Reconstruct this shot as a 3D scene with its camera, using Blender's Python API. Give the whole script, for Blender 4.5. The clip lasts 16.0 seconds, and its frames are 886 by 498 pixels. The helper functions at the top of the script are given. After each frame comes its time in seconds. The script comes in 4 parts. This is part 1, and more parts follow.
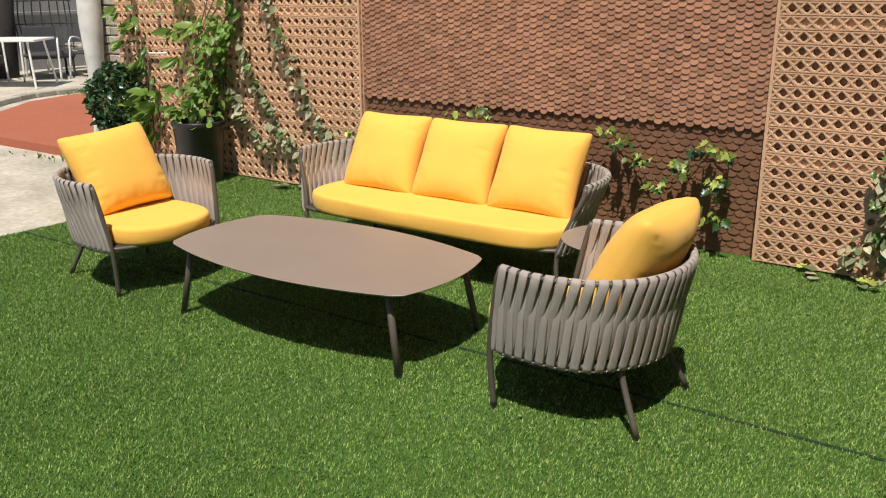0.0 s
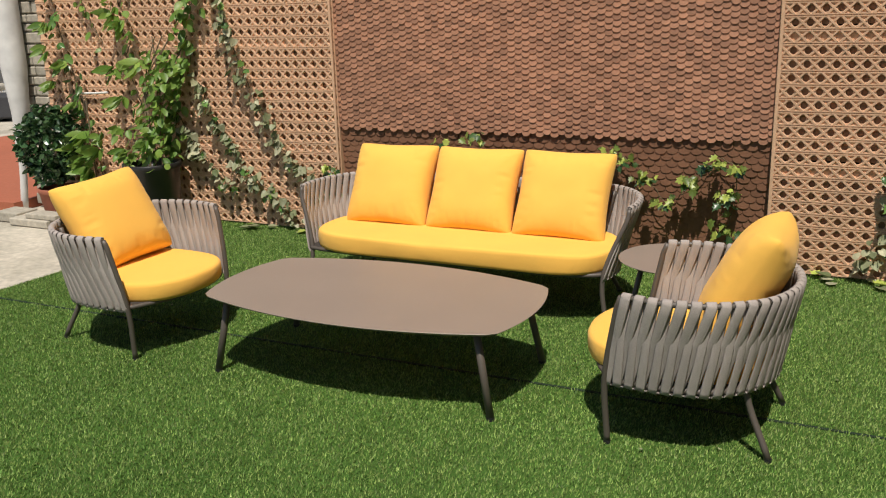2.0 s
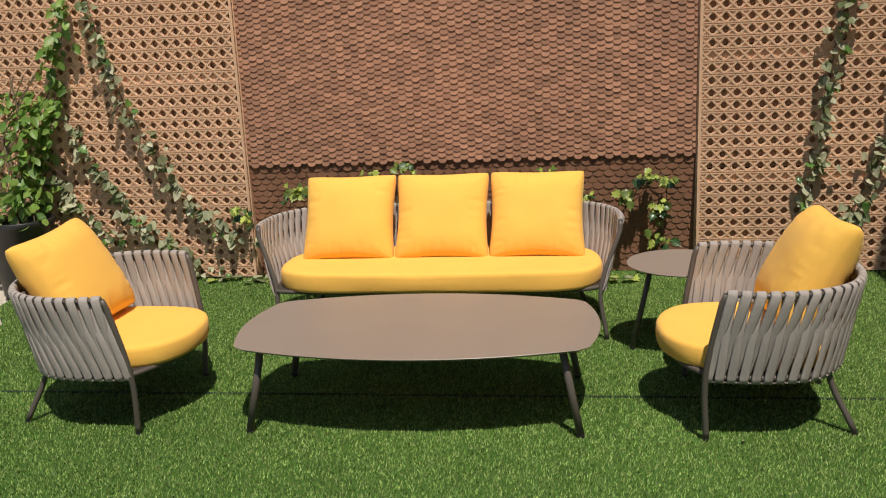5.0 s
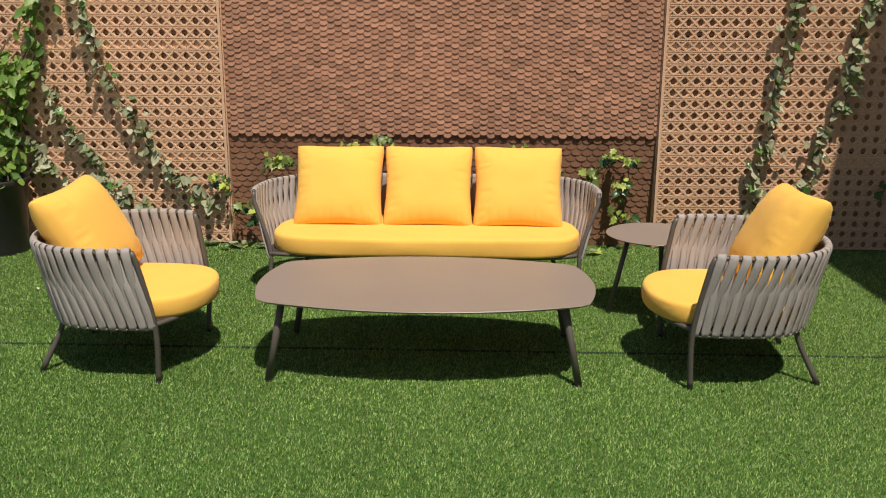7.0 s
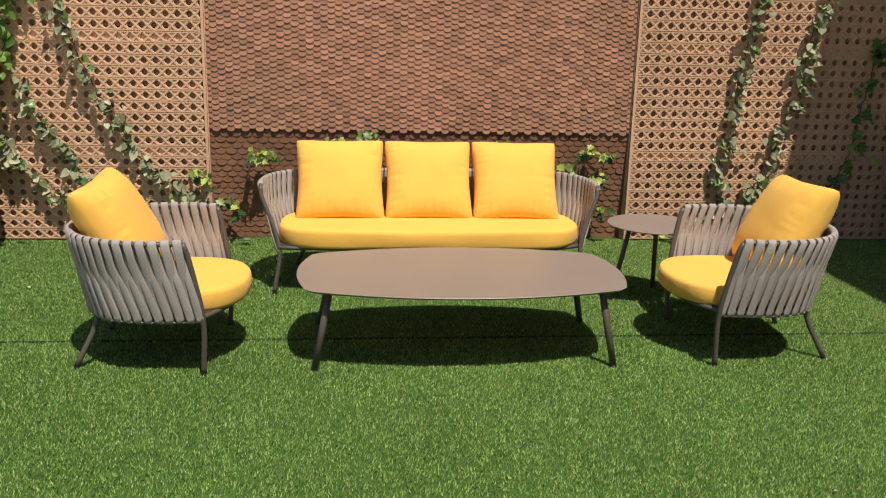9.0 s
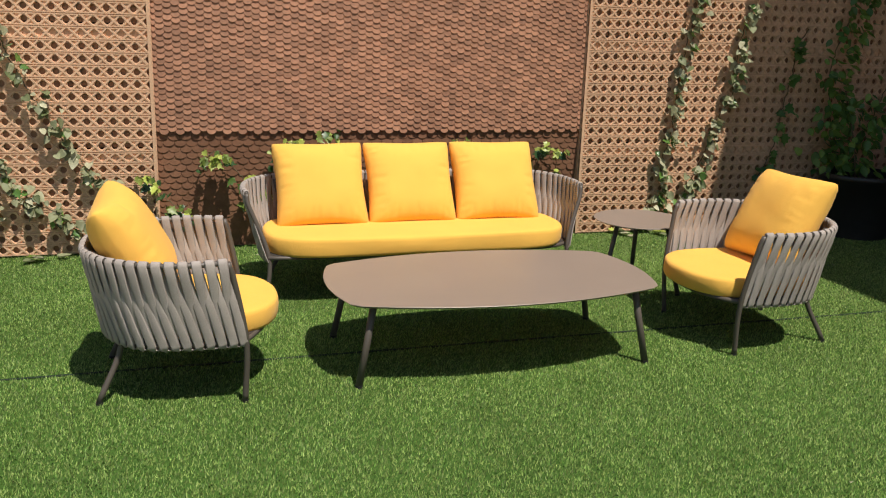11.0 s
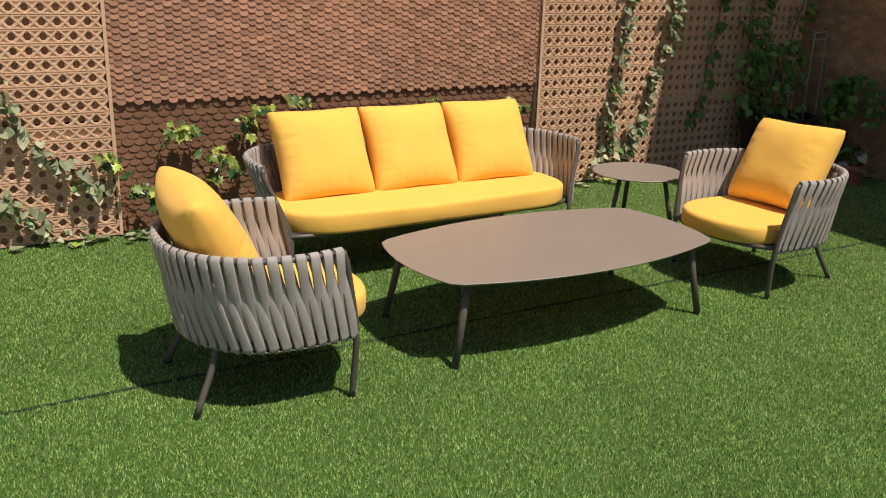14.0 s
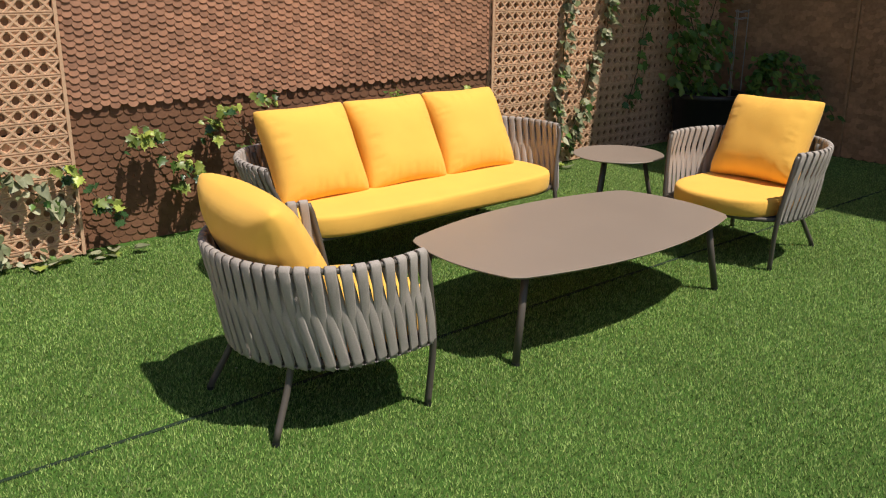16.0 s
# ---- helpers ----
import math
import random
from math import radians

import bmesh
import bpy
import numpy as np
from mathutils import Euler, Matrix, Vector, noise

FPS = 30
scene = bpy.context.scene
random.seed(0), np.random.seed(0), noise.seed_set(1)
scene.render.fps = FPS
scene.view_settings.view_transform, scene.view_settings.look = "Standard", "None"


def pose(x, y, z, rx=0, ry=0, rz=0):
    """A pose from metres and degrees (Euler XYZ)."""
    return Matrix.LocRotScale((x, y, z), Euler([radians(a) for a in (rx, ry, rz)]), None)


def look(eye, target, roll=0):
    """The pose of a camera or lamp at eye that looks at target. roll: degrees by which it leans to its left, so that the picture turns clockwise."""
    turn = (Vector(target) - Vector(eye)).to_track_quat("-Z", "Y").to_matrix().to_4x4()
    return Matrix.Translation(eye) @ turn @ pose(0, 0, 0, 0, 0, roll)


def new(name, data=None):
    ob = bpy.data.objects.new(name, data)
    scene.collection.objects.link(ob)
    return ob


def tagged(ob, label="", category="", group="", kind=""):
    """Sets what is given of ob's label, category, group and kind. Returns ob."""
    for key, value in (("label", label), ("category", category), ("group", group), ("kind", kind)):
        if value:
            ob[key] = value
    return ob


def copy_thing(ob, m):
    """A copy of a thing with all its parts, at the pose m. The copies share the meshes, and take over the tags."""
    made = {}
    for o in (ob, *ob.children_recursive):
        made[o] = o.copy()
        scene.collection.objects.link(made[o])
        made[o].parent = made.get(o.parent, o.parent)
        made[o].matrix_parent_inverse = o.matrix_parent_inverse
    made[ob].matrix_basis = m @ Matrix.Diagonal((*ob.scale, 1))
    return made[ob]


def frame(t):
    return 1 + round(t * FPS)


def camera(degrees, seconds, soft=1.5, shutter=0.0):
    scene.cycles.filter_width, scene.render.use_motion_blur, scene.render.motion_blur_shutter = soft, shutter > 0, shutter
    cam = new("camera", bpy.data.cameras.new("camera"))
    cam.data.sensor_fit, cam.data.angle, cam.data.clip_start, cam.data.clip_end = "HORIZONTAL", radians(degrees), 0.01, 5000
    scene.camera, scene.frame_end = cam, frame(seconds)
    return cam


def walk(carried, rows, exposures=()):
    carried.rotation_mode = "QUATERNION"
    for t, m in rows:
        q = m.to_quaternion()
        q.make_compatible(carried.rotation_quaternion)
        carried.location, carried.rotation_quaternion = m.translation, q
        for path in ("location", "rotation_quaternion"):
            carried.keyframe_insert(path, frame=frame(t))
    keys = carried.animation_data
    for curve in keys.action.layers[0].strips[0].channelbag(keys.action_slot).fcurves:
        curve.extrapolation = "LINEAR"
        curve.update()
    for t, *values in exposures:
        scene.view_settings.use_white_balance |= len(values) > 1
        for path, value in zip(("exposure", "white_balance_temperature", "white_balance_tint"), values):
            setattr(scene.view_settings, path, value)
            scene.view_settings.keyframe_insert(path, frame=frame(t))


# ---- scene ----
cam = camera(53.0, 16.0, soft=1.1)
PATH = [
    (0, (2.811, -3.089, 1.628), (1.73, -1.51, 1.045), -0.2),
    (0.5, (2.58, -3.214, 1.63), (1.556, -1.594, 1.059), -1.4),
    (1, (2.321, -3.336, 1.632), (1.376, -1.665, 1.069), -2.1),
    (1.5, (2.161, -3.378, 1.629), (1.261, -1.681, 1.069), -1.9),
    (2, (1.952, -3.356, 1.617), (1.118, -1.617, 1.088), -1.7),
    (2.5, (1.77, -3.363, 1.615), (1.009, -1.589, 1.092), -0.9),
    (3, (1.502, -3.368, 1.625), (0.824, -1.556, 1.12), -1.3),
    (3.5, (1.323, -3.367, 1.607), (0.69, -1.538, 1.102), -1.8),
    (4, (1.099, -3.392, 1.591), (0.53, -1.538, 1.101), -2.5),
    (4.5, (0.907, -3.458, 1.56), (0.45, -1.565, 1.102), -2.8),
    (5, (0.651, -3.637, 1.563), (0.374, -1.71, 1.104), -2.7),
    (5.2, (0.585, -3.678, 1.562), (0.355, -1.749, 1.09), -2.0),
    (7.3, (0.19, -4.048, 1.538), (0.136, -2.111, 1.041), 0.6),
    (7.5, (0.161, -4.091, 1.529), (0.12, -2.154, 1.032), 1.0),
    (8, (0.029, -4.108, 1.515), (0.039, -2.173, 1.013), 1.2),
    (8.5, (-0.194, -4.087, 1.523), (-0.096, -2.151, 1.029), 1.0),
    (9, (-0.493, -4.091, 1.512), (-0.296, -2.161, 1.023), 1.4),
    (9.2, (-0.619, -4.1, 1.519), (-0.395, -2.176, 1.024), 1.2),
    (11.3, (-1.47, -3.743, 1.536), (-0.84, -1.914, 1.029), 2.3),
    (11.5, (-1.523, -3.701, 1.531), (-0.857, -1.887, 1.016), 2.6),
    (12, (-1.678, -3.554, 1.526), (-0.942, -1.767, 1.01), 2.2),
    (12.5, (-1.825, -3.455, 1.553), (-1.044, -1.69, 1.027), 1.9),
    (13, (-2.041, -3.357, 1.566), (-1.19, -1.633, 1.015), 2.0),
    (13.5, (-2.249, -3.273, 1.585), (-1.339, -1.591, 0.999), 1.7),
    (14, (-2.422, -3.173, 1.57), (-1.452, -1.531, 0.966), 1.6),
    (14.5, (-2.55, -3.019, 1.554), (-1.505, -1.427, 0.945), 1.8),
    (15, (-2.692, -2.879, 1.533), (-1.579, -1.328, 0.935), 1.9),
    (15.5, (-2.862, -2.755, 1.541), (-1.698, -1.241, 0.948), 0.2),
    (16, (-2.972, -2.6, 1.513), (-1.741, -1.147, 0.903), 0.4),
]
walk(cam, [(t, look(eye, target, roll)) for t, eye, target, roll in PATH],
     exposures=[(0, 0.08), (1.0, 0.08), (2.0, -0.10), (2.5, -0.20), (3.0, -0.17), (5.2, -0.16), (7.3, -0.04), (9.2, -0.02), (11.3, 0.0), (16.0, 0.0)])

# ---- light ----
SUN = Vector((0.17, -0.46, 1.0)).normalized()
world = bpy.data.worlds.new("sky")
scene.world = world
world.use_nodes = True
wn = world.node_tree
sky = wn.nodes.new("ShaderNodeTexSky")
sky.sky_type, sky.sun_disc = "NISHITA", False
sky.sun_elevation, sky.sun_rotation = math.asin(SUN.z), math.atan2(SUN.x, SUN.y)
wn.nodes["Background"].inputs["Strength"].default_value = 0.07
wn.links.new(sky.outputs[0], wn.nodes["Background"].inputs["Color"])
sun = new("sun", bpy.data.lights.new("sun", "SUN"))
sun.data.energy, sun.data.angle, sun.data.color = 4.6, radians(0.5), (1.0, 0.935, 0.83)
sun.matrix_world = look(SUN * 20, (0, 0, 0))


# ---- materials ----
def shade(name, base, rough=0.6, metal=0.0, vary=0.12, scale=30.0, bump=0.0, bump_scale=200.0, big=0.15, big_scale=2.5, rand=0.0, island=0.0, spec=0.5, tint=None, sheen=0.0, trans=0.0):
    """A surface with grain at two scales, an optional second tint in patches, random shade per object or per island, and fine relief."""
    m = bpy.data.materials.new(name)
    m.use_nodes = True
    nt = m.node_tree
    N, L = nt.nodes, nt.links
    b = N["Principled BSDF"]
    geo = N.new("ShaderNodeNewGeometry")
    pos = geo.outputs["Position"]

    def noise_at(s, detail=4):
        n = N.new("ShaderNodeTexNoise")
        n.inputs["Scale"].default_value, n.inputs["Detail"].default_value = s, detail
        L.new(pos, n.inputs["Vector"])
        return n.outputs["Fac"]

    def remap(sock, lo, hi):
        r = N.new("ShaderNodeMapRange")
        r.inputs["From Min"].default_value, r.inputs["From Max"].default_value = 0.25, 0.75
        r.inputs["To Min"].default_value, r.inputs["To Max"].default_value = lo, hi
        L.new(sock, r.inputs["Value"])
        return r.outputs[0]

    def mul(a, c):
        k = N.new("ShaderNodeMath")
        k.operation = "MULTIPLY"
        L.new(a, k.inputs[0])
        if isinstance(c, float):
            k.inputs[1].default_value = c
        else:
            L.new(c, k.inputs[1])
        return k.outputs[0]

    value = mul(remap(noise_at(scale), 1 - vary, 1 + vary), remap(noise_at(big_scale), 1 - big, 1 + big))
    if rand:
        info = N.new("ShaderNodeObjectInfo")
        r = N.new("ShaderNodeMapRange")
        r.inputs["To Min"].default_value, r.inputs["To Max"].default_value = 1 - rand, 1 + rand
        L.new(info.outputs["Random"], r.inputs["Value"])
        value = mul(value, r.outputs[0])
    if island:
        r = N.new("ShaderNodeMapRange")
        r.inputs["To Min"].default_value, r.inputs["To Max"].default_value = 1 - island, 1 + island
        L.new(geo.outputs["Random Per Island"], r.inputs["Value"])
        value = mul(value, r.outputs[0])
    col = N.new("ShaderNodeRGB")
    col.outputs[0].default_value = (*base, 1)
    colour = col.outputs[0]
    if tint:
        mix = N.new("ShaderNodeMix")
        mix.data_type = "RGBA"
        mix.inputs["A"].default_value, mix.inputs["B"].default_value = (*base, 1), (*tint, 1)
        if rand or island:
            src = N.new("ShaderNodeObjectInfo").outputs["Random"] if rand else geo.outputs["Random Per Island"]
            frac = N.new("ShaderNodeMath")
            frac.operation = "FRACT"
            L.new(mul(src, 7.31), frac.inputs[0])
            L.new(frac.outputs[0], mix.inputs["Factor"])
        else:
            L.new(remap(noise_at(big_scale * 1.7), 0.0, 1.0), mix.inputs["Factor"])
        colour = mix.outputs["Result"]
    hsv = N.new("ShaderNodeHueSaturation")
    L.new(colour, hsv.inputs["Color"])
    L.new(value, hsv.inputs["Value"])
    L.new(hsv.outputs[0], b.inputs["Base Color"])
    b.inputs["Metallic"].default_value = metal
    L.new(remap(noise_at(scale * 0.7), max(0.02, rough - 0.08), min(1, rough + 0.08)), b.inputs["Roughness"])
    b.inputs["Specular IOR Level"].default_value = spec
    if sheen:
        b.inputs["Sheen Weight"].default_value, b.inputs["Sheen Roughness"].default_value = sheen, 0.5
    if trans:
        tr = N.new("ShaderNodeBsdfTranslucent")
        L.new(hsv.outputs[0], tr.inputs["Color"])
        ms = N.new("ShaderNodeMixShader")
        ms.inputs[0].default_value = trans
        L.new(b.outputs[0], ms.inputs[1])
        L.new(tr.outputs[0], ms.inputs[2])
        L.new(ms.outputs[0], N["Material Output"].inputs["Surface"])
    if bump:
        bp = N.new("ShaderNodeBump")
        bp.inputs["Strength"].default_value, bp.inputs["Distance"].default_value = bump, 0.004
        L.new(noise_at(bump_scale, 3), bp.inputs["Height"])
        L.new(bp.outputs[0], b.inputs["Normal"])
    return m


M_STRAP = shade("woven_strap", (0.405, 0.355, 0.325), 0.85, vary=0.10, scale=260, bump=0.35, bump_scale=700, big=0.06, big_scale=8, rand=0.05, spec=0.2)
M_TUBE = shade("taupe_powder_coat", (0.105, 0.088, 0.074), 0.45, vary=0.05, scale=80, bump=0.05, bump_scale=900, big=0.05)
M_TOP = shade("taupe_table_top", (0.285, 0.225, 0.185), 0.42, vary=0.03, scale=400, big=0.04, big_scale=3, bump=0.04, bump_scale=1200)
M_FOOT = shade("black_plastic", (0.02, 0.02, 0.02), 0.5, vary=0.1)
M_YELLOW = shade("yellow_fabric", (0.97, 0.545, 0.105), 0.9, vary=0.05, scale=600, bump=0.25, bump_scale=1100, big=0.04, big_scale=5, spec=0.15, sheen=0.1)
M_SLING = shade("dark_sling", (0.045, 0.038, 0.033), 0.8, vary=0.1, scale=120)
M_LATTICE = shade("tan_lattice", (0.70, 0.445, 0.285), 0.6, vary=0.10, scale=60, bump=0.1, bump_scale=300, big=0.10, big_scale=1.8, island=0.06, spec=0.3)
M_BACKING = shade("brown_backing", (0.36, 0.195, 0.11), 0.8, vary=0.12, scale=25, big=0.2)
M_SHINGLE = shade("terracotta_shingle", (0.375, 0.187, 0.112), 0.62, vary=0.12, scale=45, bump=0.12, bump_scale=260, big=0.10, big_scale=1.5, rand=0.24, spec=0.35)
M_SHINGLES = shade("terracotta_shingles", (0.375, 0.187, 0.112), 0.62, vary=0.12, scale=45, bump=0.12, bump_scale=260, big=0.10, big_scale=1.5, island=0.24, spec=0.35)
# lower band: shingle brown darkened to stand in for its weaker, grazing sun
M_SHINGLE_SHADED = shade("shade_darkened_shingle", (0.235, 0.115, 0.067), 0.75, vary=0.12, scale=45, bump=0.15, bump_scale=220, big=0.14, big_scale=2.0, rand=0.12, spec=0.25)
M_SHINGLES_SHADED = shade("shade_darkened_shingles", (0.235, 0.115, 0.067), 0.75, vary=0.12, scale=45, bump=0.15, bump_scale=220, big=0.14, big_scale=2.0, island=0.12, spec=0.25)
# side wall brown, lightened to make up for missing fill light in the shade
M_SIDE = shade("brightened_brown_shingles", (0.38, 0.22, 0.12), 0.8, vary=0.18, scale=30, bump=0.15, bump_scale=220, big=0.2, big_scale=2.0, island=0.2, spec=0.2)
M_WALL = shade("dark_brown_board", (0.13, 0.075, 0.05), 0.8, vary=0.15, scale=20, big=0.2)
M_TURF = shade("turf_mat", (0.064, 0.134, 0.026), 0.95, vary=0.35, scale=160, bump=0.5, bump_scale=500, big=0.15, big_scale=1.2, spec=0.1)
M_BLADE = shade("turf_blade", (0.120, 0.242, 0.045), 0.5, vary=0.22, scale=55, big=0.14, big_scale=1.4, island=0.66, tint=(0.325, 0.41, 0.125), spec=0.3, trans=0.2)
M_SEAM = shade("dark_seam", (0.012, 0.03, 0.012), 0.9, vary=0.3, scale=90)
M_CONCRETE = shade("sandy_concrete", (0.60, 0.54, 0.45), 0.9, vary=0.2, scale=22, bump=0.5, bump_scale=60, big=0.22, big_scale=1.3, tint=(0.36, 0.33, 0.26))
M_RED = shade("red_oxide_paint", (0.40, 0.125, 0.065), 0.75, vary=0.06, scale=30, bump=0.15, bump_scale=120, big=0.08, big_scale=1.0)


# ---- geometry helpers ----
def mesh(name, verts, faces, material, smooth=False):
    me = bpy.data.meshes.new(name)
    me.from_pydata([tuple(v) for v in verts], [], [tuple(f) for f in faces])
    me.materials.append(material)
    if smooth:
        me.polygons.foreach_set("use_smooth", [True] * len(me.polygons))
    me.update()
    return me


def thing(name, label, category, m=None, group="", kind=""):
    ob = tagged(new(name), label, category, group, kind)
    if m is not None:
        ob.matrix_basis = m
    return ob


def part(name, me, parent, label="", m=None, kind=""):
    ob = tagged(new(name, me), label, "", "", kind)
    ob.parent = parent
    if m is not None:
        ob.matrix_basis = m
    return ob


def solid(name, me, label, category, kind="", m=None, group=""):
    ob = tagged(new(name, me), label, category, group, kind)
    if m is not None:
        ob.matrix_basis = m
    return ob


def box(x0, x1, y0, y1, z0, z1):
    v = [(x, y, z) for z in (z0, z1) for y in (y0, y1) for x in (x0, x1)]
    f = [(0, 2, 3, 1), (4, 5, 7, 6), (0, 1, 5, 4), (2, 6, 7, 3), (0, 4, 6, 2), (1, 3, 7, 5)]
    return v, f


def join(pieces):
    V, F = [], []
    for v, f in pieces:
        n = len(V)
        V += list(v)
        F += [tuple(i + n for i in q) for q in f]
    return V, F


def rounded_box(x0, x1, y0, y1, z0, z1, r=0.004):
    bm = bmesh.new()
    v, f = box(x0, x1, y0, y1, z0, z1)
    bv = [bm.verts.new(p) for p in v]
    for q in f:
        bm.faces.new([bv[i] for i in q])
    bmesh.ops.recalc_face_normals(bm, faces=bm.faces)
    bmesh.ops.bevel(bm, geom=bm.edges[:], offset=r, segments=2, affect="EDGES", profile=0.5)
    V = [tuple(p.co) for p in bm.verts]
    bm.verts.index_update()
    F = [tuple(p.index for p in q.verts) for q in bm.faces]
    bm.free()
    return V, F


def spline(points, n, closed=False):
    """n points at even arc length along a smooth curve through the given ones."""
    P = [Vector(p) for p in points]
    k = len(P)
    dense = []
    for i in range(k if closed else k - 1):
        p1, p2 = P[i], P[(i + 1) % k]
        p0 = P[i - 1] if closed or i else p1 * 2 - p2
        p3 = P[(i + 2) % k] if closed or i + 2 < k else p2 * 2 - p1
        for j in range(16):
            t = j / 16
            dense.append(0.5 * ((2 * p1) + (p2 - p0) * t + (2 * p0 - 5 * p1 + 4 * p2 - p3) * t * t + (3 * p1 - p0 - 3 * p2 + p3) * t ** 3))
    dense.append(P[0].copy() if closed else P[-1].copy())
    run = [0.0]
    for a, b in zip(dense, dense[1:]):
        run.append(run[-1] + (b - a).length)
    out, j = [], 0
    for i in range(n):
        d = run[-1] * i / (n if closed else n - 1)
        while j < len(run) - 2 and run[j + 1] < d:
            j += 1
        out.append(dense[j].lerp(dense[j + 1], (d - run[j]) / max(1e-9, run[j + 1] - run[j])))
    return out


def tube(points, radius, sides=10, closed=False, taper=None):
    """A round tube along points, with closed ends."""
    P = [Vector(p) for p in points]
    n = len(P)
    V, F = [], []
    up = None
    for i, p in enumerate(P):
        a = P[(i - 1) % n] if closed or i else p
        b = P[(i + 1) % n] if closed or i < n - 1 else p
        d = (b - a).normalized()
        if up is None:
            up = d.orthogonal().normalized()
        up = (up - d * up.dot(d)).normalized()
        side = d.cross(up)
        r = radius * (taper[i] if taper else 1)
        V += [p + (up * math.cos(2 * math.pi * k / sides) + side * math.sin(2 * math.pi * k / sides)) * r for k in range(sides)]
    for i in range(n if closed else n - 1):
        for k in range(sides):
            a, b = i * sides, ((i + 1) % n) * sides
            F.append((a + k, a + (k + 1) % sides, b + (k + 1) % sides, b + k))
    if not closed:
        F.append(tuple(range(sides))[::-1])
        F.append(tuple((n - 1) * sides + k for k in range(sides)))
    return V, F


def lathe(profile, sides=40):
    """A turned body from (radius, height) pairs."""
    V, F = [], []
    for r, z in profile:
        V += [(r * math.cos(2 * math.pi * k / sides), r * math.sin(2 * math.pi * k / sides), z) for k in range(sides)]
    for i in range(len(profile) - 1):
        for k in range(sides):
            a, b = i * sides, (i + 1) * sides
            F.append((a + k, a + (k + 1) % sides, b + (k + 1) % sides, b + k))
    F.append(tuple(range(sides))[::-1])
    F.append(tuple((len(profile) - 1) * sides + k for k in range(sides)))
    return V, F


def pad(outline, z0, z1, edge=0.035, sag=0.006, seed=0):
    """A foam pad on an outline: rounded rims, a slightly crowned, uneven top."""
    n = len(outline)
    c = sum((Vector(p) for p in outline), Vector((0, 0))) / n
    h = (z1 - z0) / 2
    zm = (z0 + z1) / 2
    V, F = [], []
    rings = []
    for a in range(9):
        th = -math.pi / 2 + math.pi * a / 8
        s, q = math.sin(th), math.cos(th)
        rings.append((edge * (1 - abs(q) ** 0.55), zm + h * math.copysign(abs(s) ** 0.55, s)))
    inner = [(0.12, 0.2), (0.35, 0.6), (0.7, 0.9)]
    for ri, (inset, z) in enumerate(rings):
        for p in outline:
            d = c - Vector(p)
            q = Vector(p) + d.normalized() * inset
            w = noise.noise(Vector((q.x * 6, q.y * 6, z * 9 + seed))) * sag
            V.append((q.x + d.normalized().x * w, q.y + d.normalized().y * w, z + (w * 0.5 if ri > 5 else 0)))
    top = len(rings)
    for f, lift in inner:
        for p in outline:
            d = c - Vector(p)
            q0 = Vector(p) + d.normalized() * edge
            q = q0.lerp(c, f)
            w = noise.noise(Vector((q.x * 5, q.y * 5, seed + 3.0)))
            V.append((q.x, q.y, z1 + sag * lift + w * sag * 0.7))
    V.append((c.x, c.y, z1 + sag))
    for i in range(top + len(inner) - 1):
        for k in range(n):
            a, b = i * n, (i + 1) * n
            F.append((a + k, a + (k + 1) % n, b + (k + 1) % n, b + k))
    last = (top + len(inner) - 1) * n
    for k in range(n):
        F.append((last + k, last + (k + 1) % n, len(V) - 1))
    F.append(tuple(range(n))[::-1])
    return V, F


def pillow(w, h, t, seed=0, n=44):
    """A stuffed square cushion in the xy plane: pointed corners, drawn-in edges, creases along the seams."""
    V, F = [], []
    for side in (1, -1):
        for j in range(n + 1):
            for i in range(n + 1):
                u, v = 2 * i / n - 1, 2 * j / n - 1
                pull = 0.085
                blunt = 1 - 0.055 * abs(u * v) ** 6
                x = u * w / 2 * (1 - pull * (1 - v * v) * abs(u) ** 3) * blunt
                y = v * h / 2 * (1 - pull * (1 - u * u) * abs(v) ** 3) * blunt
                e = (max(0.0, 1 - abs(u) ** 3.1) * max(0.0, 1 - abs(v) ** 3.1)) ** 0.54
                z = t / 2 * e + 0.007
                rim = max(abs(u), abs(v))
                fold = noise.noise(Vector((x * 9 + seed * 5.1, y * 9, side * 3.0))) * 0.004 * e
                crease = 0.0
                if 0.55 < rim < 0.995:
                    along = v if abs(u) > abs(v) else u
                    crease = -0.009 * max(0.0, noise.noise(Vector((along * 14 + seed * 3.7, side * 2.0 + 0.5 * (u + v), rim * 0.8)))) * math.sin((rim - 0.55) / 0.445 * math.pi)
                # folds that fan out from the corners
                cu, cv = 1 - abs(u), 1 - abs(v)
                near = max(0.0, 1 - math.hypot(cu, cv) / 0.75)
                fan = math.sin(math.atan2(cv, cu) * 11 + seed * 2.3 + (2.0 if u > 0 else 0.0) + (1.1 if v > 0 else 0.0))
                crease -= 0.007 * max(0.0, fan) * near * min(1.0, 6 * min(cu, cv) + 0.15) * (0.5 + noise.noise(Vector((u * 2 + seed, v * 2, side))))
                V.append((x, y, side * (z + fold + crease)))
    m = (n + 1) ** 2
    for s in (0, 1):
        for j in range(n):
            for i in range(n):
                a = s * m + j * (n + 1) + i
                q = (a, a + 1, a + n + 2, a + n + 1)
                F.append(q if s == 0 else q[::-1])
    rim = [i for i in range(n + 1)] + [j * (n + 1) + n for j in range(1, n + 1)] + [n * (n + 1) + i for i in range(n - 1, -1, -1)] + [j * (n + 1) for j in range(n - 1, 0, -1)]
    for a, b in zip(rim, rim[1:] + rim[:1]):
        F.append((b, a, a + m, b + m))
    return V, F


